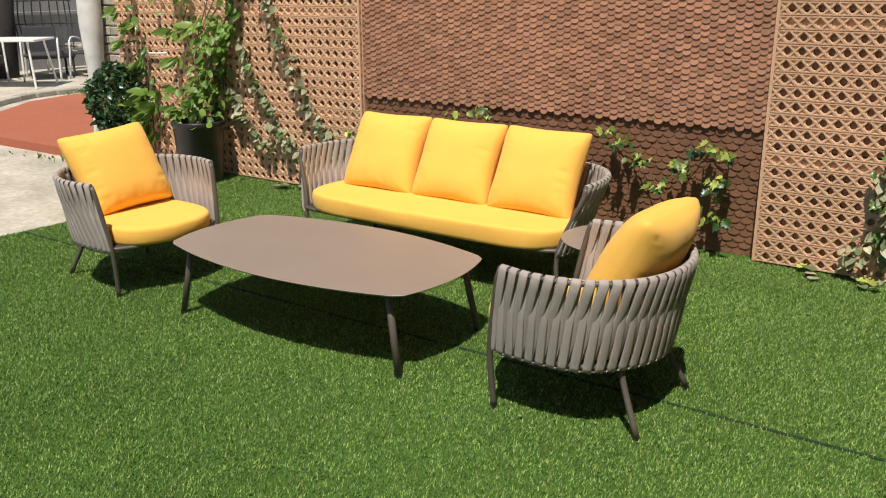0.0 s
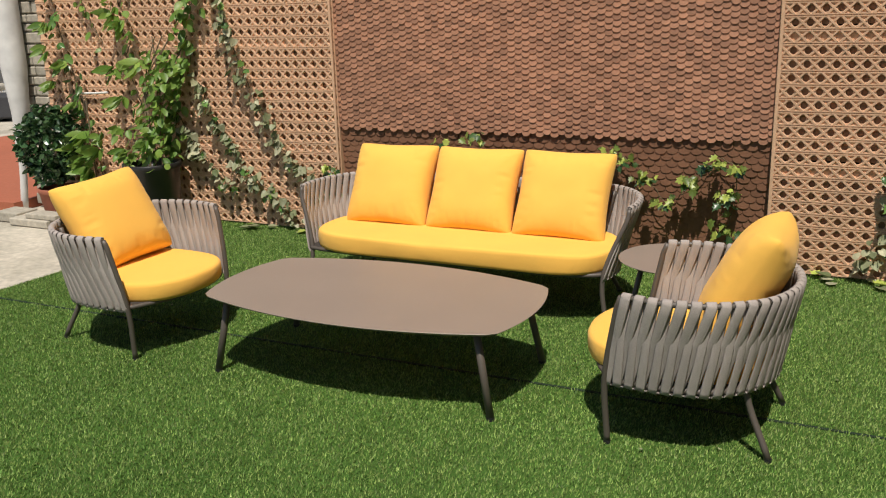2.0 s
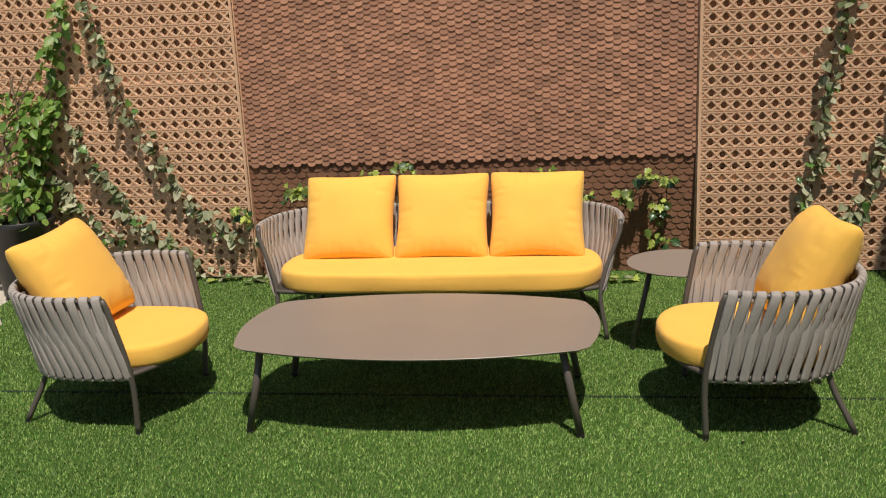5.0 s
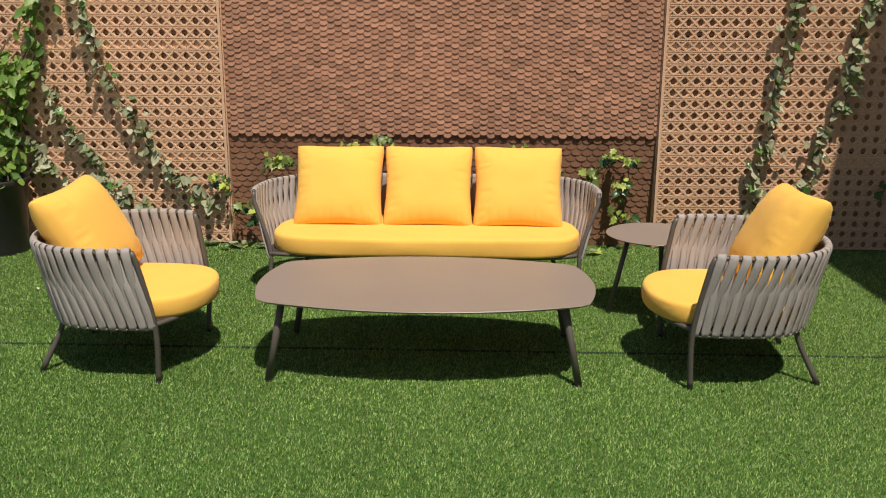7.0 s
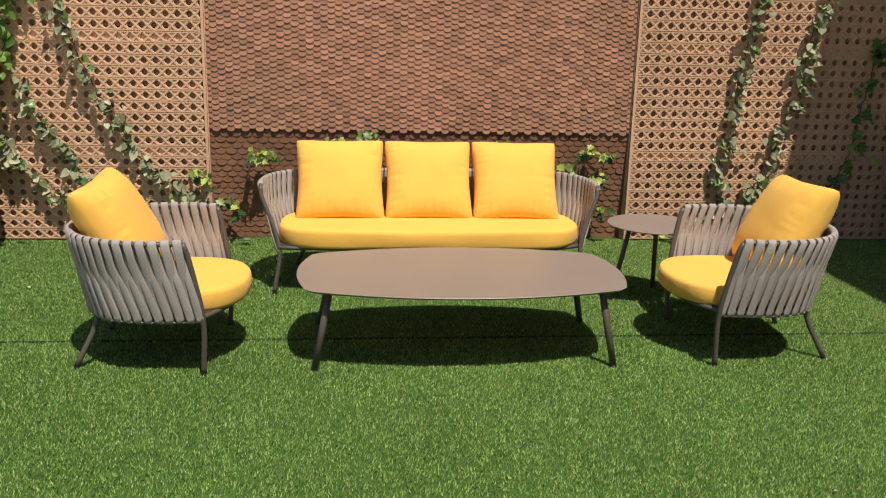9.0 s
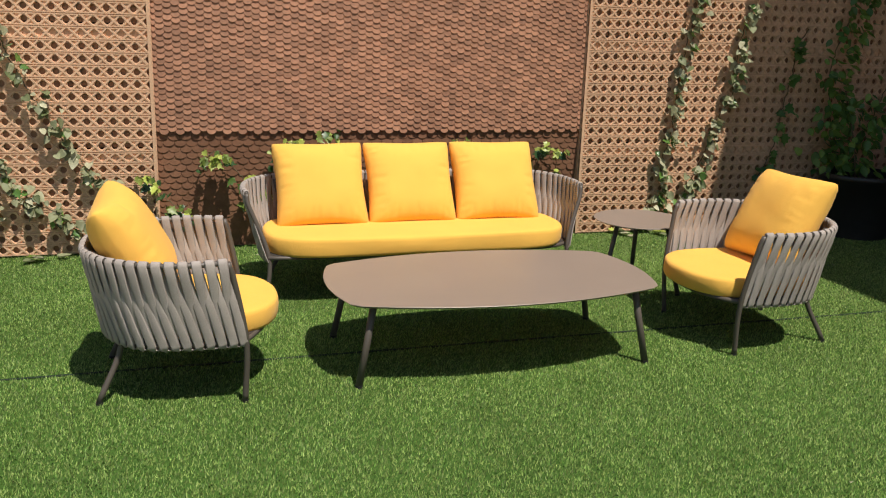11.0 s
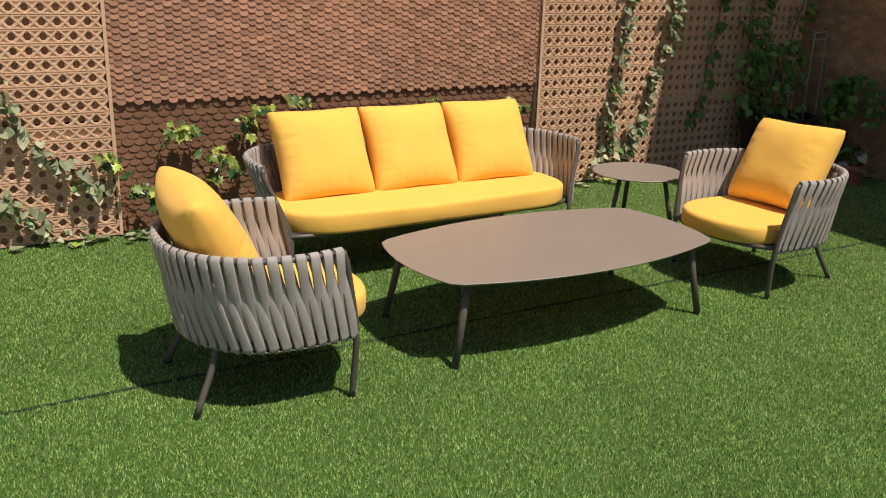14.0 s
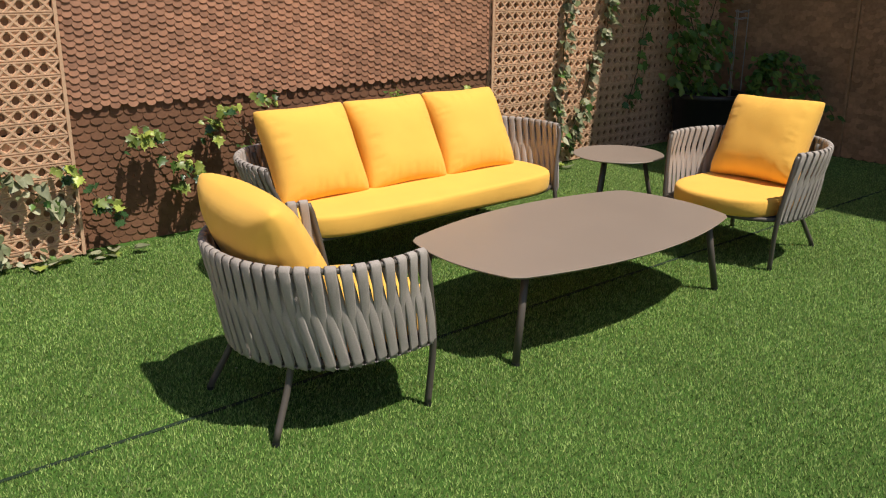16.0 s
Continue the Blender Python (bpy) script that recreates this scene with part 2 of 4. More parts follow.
# ---- ground ----
ground = solid("ground", mesh("ground", [(-400, -400, -0.035), (400, -400, -0.035), (400, 400, -0.035), (-400, 400, -0.035)], [(0, 1, 2, 3)], M_CONCRETE), "sandy pale concrete and earth yard", "ground", "structure")
TURF = [(-3.30, -6.0), (4.32, -6.0), (4.32, 2.3), (-3.12, 2.3), (-3.02, 1.45), (-2.76, 1.12), (-2.73, 0.82), (-2.77, 0.42), (-2.81, -0.05)]
lawn = solid("lawn", mesh("lawn", [(x, y, -0.03) for x, y in TURF] + [(x, y, 0.0) for x, y in TURF], [tuple(range(9, 18))] + [(k, (k + 1) % 9, 9 + (k + 1) % 9, 9 + k) for k in range(9)], M_TURF), "bright green artificial turf laid in strips", "lawn", "structure")
rng = np.random.default_rng(4)


def blades(count, x0, x1, y0, y1, tall, wide):
    """Short plastic blades as one mesh of thin leaning triangles."""
    x = rng.uniform(x0, x1, count)
    y = rng.uniform(y0, y1, count)
    edge = np.interp(y, [-6.0, -0.05, 0.42, 0.82, 1.12, 1.45, 2.3], [-3.3, -2.81, -2.77, -2.73, -2.76, -3.02, -3.12])
    keep = (x > edge) & (np.abs(y - 0.07) > 0.009 + 0.004 * np.sin(x * 9))
    x, y = x[keep], y[keep]
    n = len(x)
    b = rng.normal(0.3, 1.35, n)
    h = tall * rng.uniform(0.6, 1.15, n)
    lean = rng.uniform(0.2, 1.1, n) * h
    a = b - rng.uniform(0.9, 2.2, n)
    co = np.zeros((n, 3, 3), np.float32)
    w = wide * rng.uniform(0.7, 1.3, n)
    co[:, 0] = np.stack([x - w * np.cos(a), y - w * np.sin(a), np.full(n, -0.001)], 1)
    co[:, 1] = np.stack([x + w * np.cos(a), y + w * np.sin(a), np.full(n, -0.001)], 1)
    co[:, 2] = np.stack([x + lean * np.cos(b), y + lean * np.sin(b), h], 1)
    me = bpy.data.meshes.new("blades")
    me.vertices.add(3 * n)
    me.vertices.foreach_set("co", co.ravel())
    me.loops.add(3 * n)
    me.loops.foreach_set("vertex_index", np.arange(3 * n, dtype=np.int32))
    me.polygons.add(n)
    me.polygons.foreach_set("loop_start", np.arange(0, 3 * n, 3, dtype=np.int32))
    me.materials.append(M_BLADE)
    me.update()
    me.validate()
    return me


part("grass", blades(1000000, -3.15, 4.25, -2.9, 2.16, 0.012, 0.0023), lawn, "short green plastic grass blades", kind="stuff")
solid("turf_seam", mesh("turf_seam", *box(-2.78, 4.25, 0.062, 0.078, 0.0, 0.004), M_SEAM), "thin dark joint between turf strips", "seam", "structure")

# ---- back wall ----
WALL_TOP, PITCH = 2.62, 0.0765
wall_back = solid("wall_back", mesh("wall_back", *box(-4.36, 4.45, 2.26, 2.42, -0.03, WALL_TOP), M_WALL), "brown garden wall clad with lattice and shingles", "wall", "structure")


def lattice_sheet(x0, x1, z0, z1, y, first, shift):
    """A moulded cane-weave sheet: a plate of eight-sided holes with raised double bars and crossing strands."""
    pieces = []
    cols = int(round((x1 - x0) / PITCH))
    px = (x1 - x0) / cols
    slide = shift * px
    rows = max(1, int(round((z1 - z0) / PITCH)))
    pz = (z1 - z0) / rows
    r = 0.0198
    for j in range(rows):
        for i in range(-1, cols + 1):
            cx, cz = x0 + (i + 0.5) * px + slide, z0 + (j + 0.5) * pz
            V = []
            for k in range(8):
                a = math.pi / 8 + k * math.pi / 4
                V.append((cx + r * math.cos(a), y + 0.0055, cz + r * 1.08 * math.sin(a)))
            for k in range(8):
                a = math.pi / 8 + k * math.pi / 4
                V.append((cx + r * math.cos(a), y + 0.016, cz + r * 1.08 * math.sin(a)))
            corner = [(px / 2, 0.0), (px / 2, pz / 2), (0, pz / 2), (-px / 2, pz / 2), (-px / 2, 0), (-px / 2, -pz / 2), (0, -pz / 2), (px / 2, -pz / 2)]
            V += [(cx + dx, y + 0.0055, cz + dz) for dx, dz in corner]
            if cx + px / 2 < x0 + 0.001 or cx - px / 2 > x1 - 0.001:
                continue
            V = [(min(max(vx, x0), x1), vy, vz) for vx, vy, vz in V]
            F = []
            for k in range(8):
                F.append((k, (k + 1) % 8, 8 + (k + 1) % 8, 8 + k))
                F.append((16 + (k + 1) % 8, (k + 1) % 8, k, 16 + k))
            pieces.append((V, F))
            # two crossing strands between this hole and the next
            for s in (1, -1):
                ax, az = cx + px / 2 - 0.029, cz - s * (pz / 2 - 0.009)
                bx, bz = cx + px / 2 + 0.029, cz + s * (pz / 2 - 0.009)
                if bx > x1 or ax < x0:
                    continue
                d = Vector((bx - ax, 0, bz - az)).normalized()
                q = Vector((-d.z, 0, d.x)) * 0.0066
                lift = y - (0.0015 if s > 0 else 0.0025)
                A, B = Vector((ax, lift, az)), Vector((bx, lift, bz))
                o = Vector((0, 0.008, 0))
                pieces.append(([A - q + o, B - q + o, B - q * 0.8, A - q * 0.8, A + q * 0.8, B + q * 0.8, B + q + o, A + q + o], [(0, 1, 2, 3), (3, 2, 5, 4), (4, 5, 6, 7)]))
    for j in range(rows + 1):
        z = z0 + j * pz
        for dz in (-0.0062, 0.0062):
            if (j == 0 and dz < 0) or (j == rows and dz > 0):
                continue
            zz = z + dz
            pieces.append(([(x0, y + 0.006, zz - 0.0042), (x1, y + 0.006, zz - 0.0042), (x1, y - 0.002, zz - 0.0032), (x0, y - 0.002, zz - 0.0032), (x0, y - 0.002, zz + 0.0032), (x1, y - 0.002, zz + 0.0032), (x1, y + 0.006, zz + 0.0042), (x0, y + 0.006, zz + 0.0042)], [(0, 1, 2, 3), (3, 2, 5, 4), (4, 5, 6, 7)]))
    for x in ([x0 + 0.009] if first else [x1 - 0.009]):
        pieces.append(box(x - 0.009, x + 0.009, y - 0.005, y + 0.02, z0, z1))
    return join(pieces)


LAT_Y = 2.125
DARK = 0.701  # height of one sheet joint's row of holes
for x0, x1, first, shift in ((-4.36, -1.495, False, 0.32), (1.475, 4.40, True, 0.5)):
    panel = thing("lattice_panel", "tan moulded lattice panel with cane weave pattern on the wall", "wall panel", kind="structure")
    z = DARK - 10.5 * PITCH
    while z < WALL_TOP - 0.05:
        lo, hi = max(z, 0.012), min(z + 10 * PITCH, WALL_TOP)
        part("lattice_sheet", mesh("lattice_sheet", *lattice_sheet(x0, x1, lo, hi, LAT_Y, first, shift), M_LATTICE), panel)
        part("backing_board", mesh("backing_board", *box(x0 + 0.02, x1 - 0.02, LAT_Y + 0.026, LAT_Y + 0.041, lo + 0.35 * PITCH if lo == z else lo, hi - 0.2 * PITCH), M_BACKING), panel, "brown board behind the lattice")
        part("batten", mesh("batten", *box(x0 + 0.02, x1 - 0.02, LAT_Y + 0.0165, LAT_Y + 0.023, hi - 0.95 * PITCH, hi - 0.06 * PITCH), M_LATTICE), panel, "tan batten behind the top row of holes")
        z += 10 * PITCH
    side = x1 if not first else x0
    part("edge_return", mesh("edge_return", *box(side - 0.006, side + 0.006, LAT_Y + 0.021, 2.259, 0.0, WALL_TOP), M_LATTICE), panel)


# ---- shingles ----
def shingle(w, full, thick, round_h):
    """A flat tile with a rounded foot, its head at the origin, hanging down."""
    pts = [(-w / 2, 0), (w / 2, 0)]
    for k in range(9):
        a = math.pi * k / 8
        pts.append((w / 2 * math.copysign(abs(math.cos(a)) ** 0.85, math.cos(a)), -(full - round_h) - round_h * math.sin(a)))
    n = len(pts)
    V = [(x, 0.0, z) for x, z in pts] + [(x, -thick * 0.8, z) for x, z in pts] + [(x * 0.97, -thick, z * 0.985) for x, z in pts]
    F = [tuple(2 * n + k for k in range(n))[::-1]]
    for a in (0, n):
        for k in range(n):
            F.append((a + k, a + (k + 1) % n, a + n + (k + 1) % n, a + n + k))
    return V, [f[::-1] for f in F]


def shingle_field(owner, x0, x1, z0, z1, y, w, step, full, tilt, single, lean=0.0, material=None, cover=0.965, thick=0.008, foot=0.19, rest_material=None):
    """Rows of shingles, every second row shifted by half; those between two heights are objects of their own."""
    V, F = shingle(w * cover, full, thick, w * cover * foot)
    piece = mesh("shingle", V, F, material or M_SHINGLE)
    rest = []
    rnd = random.Random(7)
    cols = int(round((x1 - x0) / w))
    w = (x1 - x0) / cols
    for j in range(int((z1 - z0) / step) + 1):
        for i in range(cols + (j % 2)):
            x, wide = x0 + (i + (0.0 if j % 2 else 0.5)) * w, 1.0
            if j % 2 and i in (0, cols):
                x, wide = (x0 + 0.25 * w * cover, 0.5) if i == 0 else (x1 - 0.25 * w * cover, 0.5)
            z = z0 + j * step + full + rnd.gauss(0, 0.0012)
            m = Matrix.Translation((x + rnd.gauss(0, 0.001), y - lean * (z - z0 - full), z)) @ pose(0, 0, 0, -tilt + rnd.gauss(0, 0.8), rnd.gauss(0, 0.8), rnd.gauss(0, 0.6)) @ Matrix.Diagonal((wide, 1, 1, 1))
            if single[0] <= z - full < single[1]:
                part("shingle", piece, owner, m=m)
            else:
                rest.append(([m @ Vector(v) for v in V], F))
    if rest:
        part("shingles", mesh("shingles", *join(rest), rest_material or M_SHINGLES), owner, kind="stuff")


BOARD_Y = 2.205
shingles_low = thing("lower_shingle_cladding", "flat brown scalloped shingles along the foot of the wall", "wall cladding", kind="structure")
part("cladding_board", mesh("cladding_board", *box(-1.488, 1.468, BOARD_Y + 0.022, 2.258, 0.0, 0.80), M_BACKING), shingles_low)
# darkened colour and forward lean both put shade into this band
shingle_field(shingles_low, -1.49, 1.47, 0.0, 0.735, BOARD_Y + 0.024, 0.0715, 0.0405, 0.078, 2.0, (0.42, 0.72), 0.085, M_SHINGLE_SHADED, 0.995, 0.0034, 0.33, M_SHINGLES_SHADED)
shingles_up = thing("upper_shingle_cladding", "brown terracotta scalloped shingles in overlapping rows", "wall cladding", kind="structure")
part("cladding_board", mesh("cladding_board", *box(-1.488, 1.468, 2.172, 2.257, 0.802, WALL_TOP), M_BACKING), shingles_up)
shingle_field(shingles_up, -1.49, 1.47, 0.765, WALL_TOP - 0.06, 2.164, 0.0985, 0.0183, 0.070, 11.5, (0.0, 0.95), 0.0, None, 0.60, 0.006, 0.42)


# ---- woven seats ----
def strap(top, low, s, shift, half, rim_z, seat_z, n_out, name):
    """One flat strap that goes up outside, over the rim tube and down inside, a little aslant."""
    def at(curve, u):
        u = min(max(u, 0.0), 1.0) * (len(curve) - 1)
        i = min(int(u), len(curve) - 2)
        p = curve[i].lerp(curve[i + 1], u - i)
        d = (curve[i + 1] - curve[i]).normalized()
        return p, d, Vector((-d.y, d.x, 0))
    tp, td, tn = at(top, s + 0.010 * math.sin(2 * math.pi * s))
    op, od, on = at(low, s + shift)
    ip, idr, inn = at(low, s - shift)
    path = []
    K = 9
    mid = at(low, s)[0]

    def ease(v):
        return 0.85 * v + 0.15 * v * v * (3 - 2 * v)

    def layer(v, knots):
        f = v * (len(knots) - 1)
        k = min(int(f), len(knots) - 2)
        return knots[k] + (knots[k + 1] - knots[k]) * (f - k)
    # the strap that lies outside at the rim goes inside towards the seat, its other half the reverse
    for k in range(K):
        v = k / (K - 1)
        p = mid.lerp(tp, v) + (op - mid) * (1 - ease(v))
        path.append((p + on.lerp(tn, v) * layer(v, (0.0125, 0.0100, 0.0120, 0.0160, 0.0150)) + Vector((0, 0, seat_z + (rim_z - seat_z) * v)), od.lerp(td, v)))
    for a in (45, 90, 135):
        path.append((tp + tn * 0.0145 * math.cos(radians(a)) + Vector((0, 0, rim_z + 0.0155 * math.sin(radians(a)))), td))
    for k in range(K):
        v = 1 - k / (K - 1)
        p = mid.lerp(tp, v) + (ip - mid) * (1 - ease(v))
        path.append((p + inn.lerp(tn, v) * layer(v, (0.0165, 0.0175, 0.0150, 0.004, -0.0125)) + Vector((0, 0, seat_z + (rim_z - seat_z) * v)), idr.lerp(td, v)))
    for f, o in ((0.0, 0.0145), (0.3, 0.004), (0.7, 0.0), (1.0, 0.008)):
        path.append((ip.lerp(op, f) + on * o + Vector((0, 0, seat_z - 0.0165)), od))
    n = len(path)
    V, F = [], []
    h = 0.0032
    for i, (p, d) in enumerate(path):
        a, b = path[i - 1][0], path[(i + 1) % n][0]
        fwd = (b - a).normalized()
        d = (d - fwd * d.dot(fwd)).normalized()
        t = fwd.cross(d)
        v = i / 8 if i < 9 else (20 - i) / 8 if 12 <= i < 21 else 1.0 if i < 12 else 0.0
        slim = 0.94 + 0.06 * v - 0.15 * math.sin(math.pi * v) ** 4
        for u, w in ((-1, 0), (-0.72, 1), (0.72, 1), (1, 0), (0.72, -1), (-0.72, -1)):
            V.append(p + d * (u * half * slim) + t * (w * h))
    for i in range(n):
        for k in range(6):
            a, b = i * 6, ((i + 1) % n) * 6
            F.append((a + k, b + k, b + (k + 1) % 6, a + (k + 1) % 6))
    return mesh(name, V, F, M_STRAP, True)


def woven_seat(name, label, category, m, group, top, low, front, legs_front, legs_back, count, pad_outline, pad_z, half):
    """Chair or sofa: tube frame, straps wound between rim and seat ring, seat pad."""
    seat_z, rim_z = 0.268, 0.605
    ob = thing(name, label, category, m, group)
    mirror = [(x, -y) for x, y in top[:-1]][::-1]
    T = spline([(x, y, 0) for x, y in top + mirror], 160)
    B = spline([(x, y, 0) for x, y in low + [(x, -y) for x, y in low[:-1]][::-1]], 160)
    # front tubes run from the foot past the seat and bend over into the rim
    rim = []
    for sgn in (1, -1):
        (fx, fy), (sx, sy), (ax, ay) = legs_front
        e = T[0] if sgn < 0 else T[-1]
        path = spline([(fx, sgn * fy, 0.012), (sx, sgn * sy, seat_z), (ax, sgn * ay, rim_z - 0.055), (ax - 0.012, sgn * (ay + 0.002), rim_z - 0.02), (e.x, e.y, rim_z)], 26)
        leg = part("front_leg", mesh("front_leg", *tube(path, 0.0125, 12), M_TUBE, True), ob, "taupe tubular front leg running up to the arm")
        part("foot_cap", mesh("foot_cap", *tube([(fx, sgn * fy, 0.0), (fx, sgn * fy, 0.014)], 0.0135, 12), M_FOOT), leg)
        bfx, bfy, bsx, bsy, btx, bty = legs_back
        path = spline([(bfx, sgn * bfy, 0.012), (bsx, sgn * bsy, seat_z), (btx, sgn * bty, rim_z - 0.01)], 16)
        leg = part("back_leg", mesh("back_leg", *tube(path, 0.0125, 12), M_TUBE, True), ob)
        part("foot_cap", mesh("foot_cap", *tube([(bfx, sgn * bfy, 0.0), (bfx, sgn * bfy, 0.014)], 0.0135, 12), M_FOOT), leg)
    part("rim", mesh("rim", *tube([p + Vector((0, 0, rim_z)) for p in T[::2] + [T[-1]]], 0.011, 10), M_TUBE, True), ob)
    ring = [p for p in B[::4]] + [Vector((x, y, 0)) for x, y in front]
    part("seat_ring", mesh("seat_ring", *tube([p + Vector((0, 0, seat_z)) for p in spline([(p.x, p.y, 0) for p in ring], 90, True)], 0.0115, 10, True), M_TUBE, True), ob)
    base = spline([(p.x, p.y, 0) for p in ring], 60, True)
    n = len(base)
    part("seat_base", mesh("seat_base", [(p.x, p.y, seat_z - 0.006) for p in base] + [(p.x, p.y, seat_z + 0.012) for p in base], [tuple(range(n))[::-1], tuple(range(n, 2 * n))] + [(k, (k + 1) % n, n + (k + 1) % n, n + k) for k in range(n)], M_SLING), ob, "dark sling under the seat pad")
    pitch = 1.0 / count
    for i in range(count):
        s = (i + 0.42) / (count - 0.16)
        part("strap", strap(T, B, s, pitch * 0.5, half, rim_z, seat_z, 0, "strap"), ob)
    part("seat_pad", mesh("seat_pad", *pad([(p.x, p.y) for p in spline([(x, y, 0) for x, y in pad_outline], 96, True)], *pad_z, seed=count), M_YELLOW, True), ob, "thick yellow fabric seat pad")
    return ob


CH_TOP = [(0.225, -0.386), (0.07, -0.410), (-0.10, -0.380), (-0.240, -0.285), (-0.315, -0.15), (-0.338, 0.0)]
CH_LOW = [(0.279, -0.344), (0.08, -0.355), (-0.09, -0.325), (-0.195, -0.230), (-0.255, -0.12), (-0.275, 0.0)]
CH_FRONT = [(0.33, 0.25), (0.375, 0.13), (0.388, 0.0), (0.375, -0.13), (0.33, -0.25)]
CH_PAD = [(0.440, 0.0), (0.420, 0.13), (0.36, 0.240), (0.25, 0.302), (0.08, 0.316), (-0.09, 0.295), (-0.19, 0.22), (-0.25, 0.1), (-0.265, 0.0)]
CH_PAD += [(x, -y) for x, y in CH_PAD[-2:0:-1]]
chair = woven_seat("armchair", "low round armchair woven from taupe straps with yellow seat pad", "armchair", pose(-1.418, -0.029, 0, 0, 0, -2.2), "woven armchairs", CH_TOP, CH_LOW, CH_FRONT, ((0.28, 0.333), (0.289, 0.351), (0.243, 0.380)), (-0.288, 0.257, -0.190, 0.205, -0.228, 0.245), 35, CH_PAD, (0.274, 0.370), 0.0192)
copy_thing(chair, pose(1.456, -0.016, 0, 0, 0, 179.6))

SO_TOP = [(0.20, -0.975), (0.08, -0.985), (-0.10, -0.96), (-0.24, -0.88), (-0.325, -0.76), (-0.36, -0.55), (-0.37, -0.25), (-0.37, 0.0)]
SO_LOW = [(0.29, -0.872), (0.12, -0.895), (-0.06, -0.85), (-0.18, -0.775), (-0.26, -0.67), (-0.295, -0.5), (-0.305, -0.25), (-0.305, 0.0)]
SO_FRONT = [(0.315, 0.72), (0.33, 0.4), (0.335, 0.0), (0.33, -0.4), (0.315, -0.72)]
SO_PAD = [(0.385, 0.0), (0.383, 0.35), (0.365, 0.66), (0.295, 0.815), (0.16, 0.88), (-0.04, 0.875), (-0.17, 0.81), (-0.25, 0.66), (-0.28, 0.35), (-0.285, 0.0)]
SO_PAD += [(x, -y) for x, y in SO_PAD[-2:0:-1]]
woven_seat("sofa", "three seat sofa woven from taupe straps with yellow seat pad", "sofa", pose(-0.05, 1.15, 0, 0, 0, -90), "", SO_TOP, SO_LOW, SO_FRONT, ((0.318, 0.90), (0.285, 0.872), (0.215, 0.97)), (-0.31, 0.81, -0.225, 0.72, -0.285, 0.775), 60, SO_PAD, (0.274, 0.380), 0.0188)


def cushion(m, w, h, t, seed, label):
    ob = thing("cushion", label, "cushion", m, "yellow back cushions")
    part("cover", mesh("cover", *pillow(w, h, t, seed), M_YELLOW, True), ob)
    return ob


def leaning(x, y, z, toward, tilt=29.0, roll=0.0):
    """A pose for a cushion that leans back, facing the heading toward (degrees)."""
    return Matrix.Translation((x, y, z)) @ pose(0, 0, 0, 0, 0, toward + 90) @ pose(0, 0, 0, 90 - tilt, 0, 0) @ pose(0, 0, 0, 0, 0, roll)


for k, x in enumerate((-0.583, -0.048, 0.487)):
    cushion(leaning(x, 1.258, 0.586, -90, 29, (0.4, 0, -0.5)[k]), 0.548, 0.532, 0.22, k + 1, "plump yellow square cushion leaning on the sofa back")
cushion(leaning(-1.562, -0.008, 0.588, -4, 29, 4.0), 0.55, 0.51, 0.22, 8, "plump yellow square cushion leaning in the armchair")
cushion(leaning(1.605, 0.005, 0.594, 180, 29, 1.5), 0.55, 0.51, 0.22, 9, "plump yellow square cushion leaning in the armchair")


# ---- tables ----
def slab(outline, z, thick):
    n = len(outline)
    rings = [(0.014, z - thick), (0.0015, z - 0.004), (0.0, z - 0.002), (0.002, z)]
    c = sum((Vector(p) for p in outline), Vector((0, 0))) / n
    V, F = [], []
    for inset, zz in rings:
        for p in outline:
            q = Vector(p) + (c - Vector(p)).normalized() * inset
            V.append((q.x, q.y, zz))
    for i in range(3):
        for k in range(n):
            F.append((i * n + k, i * n + (k + 1) % n, (i + 1) * n + (k + 1) % n, (i + 1) * n + k))
    F += [tuple(range(n))[::-1], tuple(range(3 * n, 4 * n))]
    return V, F


coffee = thing("coffee_table", "low taupe coffee table with bowed rectangular top", "coffee table", pose(0.01, -0.03, 0))
A, B, CX, CY = 0.775, 0.452, 0.712, 0.325
pts = []
for i in range(25):
    v = -0.93 + 1.86 * i / 24
    pts.append((A + (CX - A) * v * v, CY * v))
for i in range(49):
    v = 0.955 - 1.91 * i / 48
    pts.append((CX * v, B + (CY - B) * v * v))
pts += [(-x, -y) for x, y in pts]
part("tabletop", mesh("tabletop", *slab(pts, 0.378, 0.012), M_TOP), coffee, "flat matt taupe top")
part("under_frame", mesh("under_frame", *join([rounded_box(-0.6, 0.6, -0.012, 0.012, 0.338, 0.365), rounded_box(-0.60, -0.575, -0.27, 0.27, 0.338, 0.365), rounded_box(0.575, 0.60, -0.27, 0.27, 0.338, 0.365)]), M_TUBE), coffee)
for sx in (-1, 1):
    for sy in (-1, 1):
        f = Vector((sx * 0.683, sy * 0.318 + 0.012, 0.0))
        h = Vector((sx * 0.615, sy * 0.285 + 0.008, 0.366))
        leg = part("leg", mesh("leg", *tube([f + Vector((0, 0, 0.012)), f.lerp(h, 0.5), h], 0.016, 14), M_TUBE, True), coffee)
        part("foot_cap", mesh("foot_cap", *tube([f, f + Vector((0, 0, 0.014))], 0.017, 14), M_FOOT), leg)

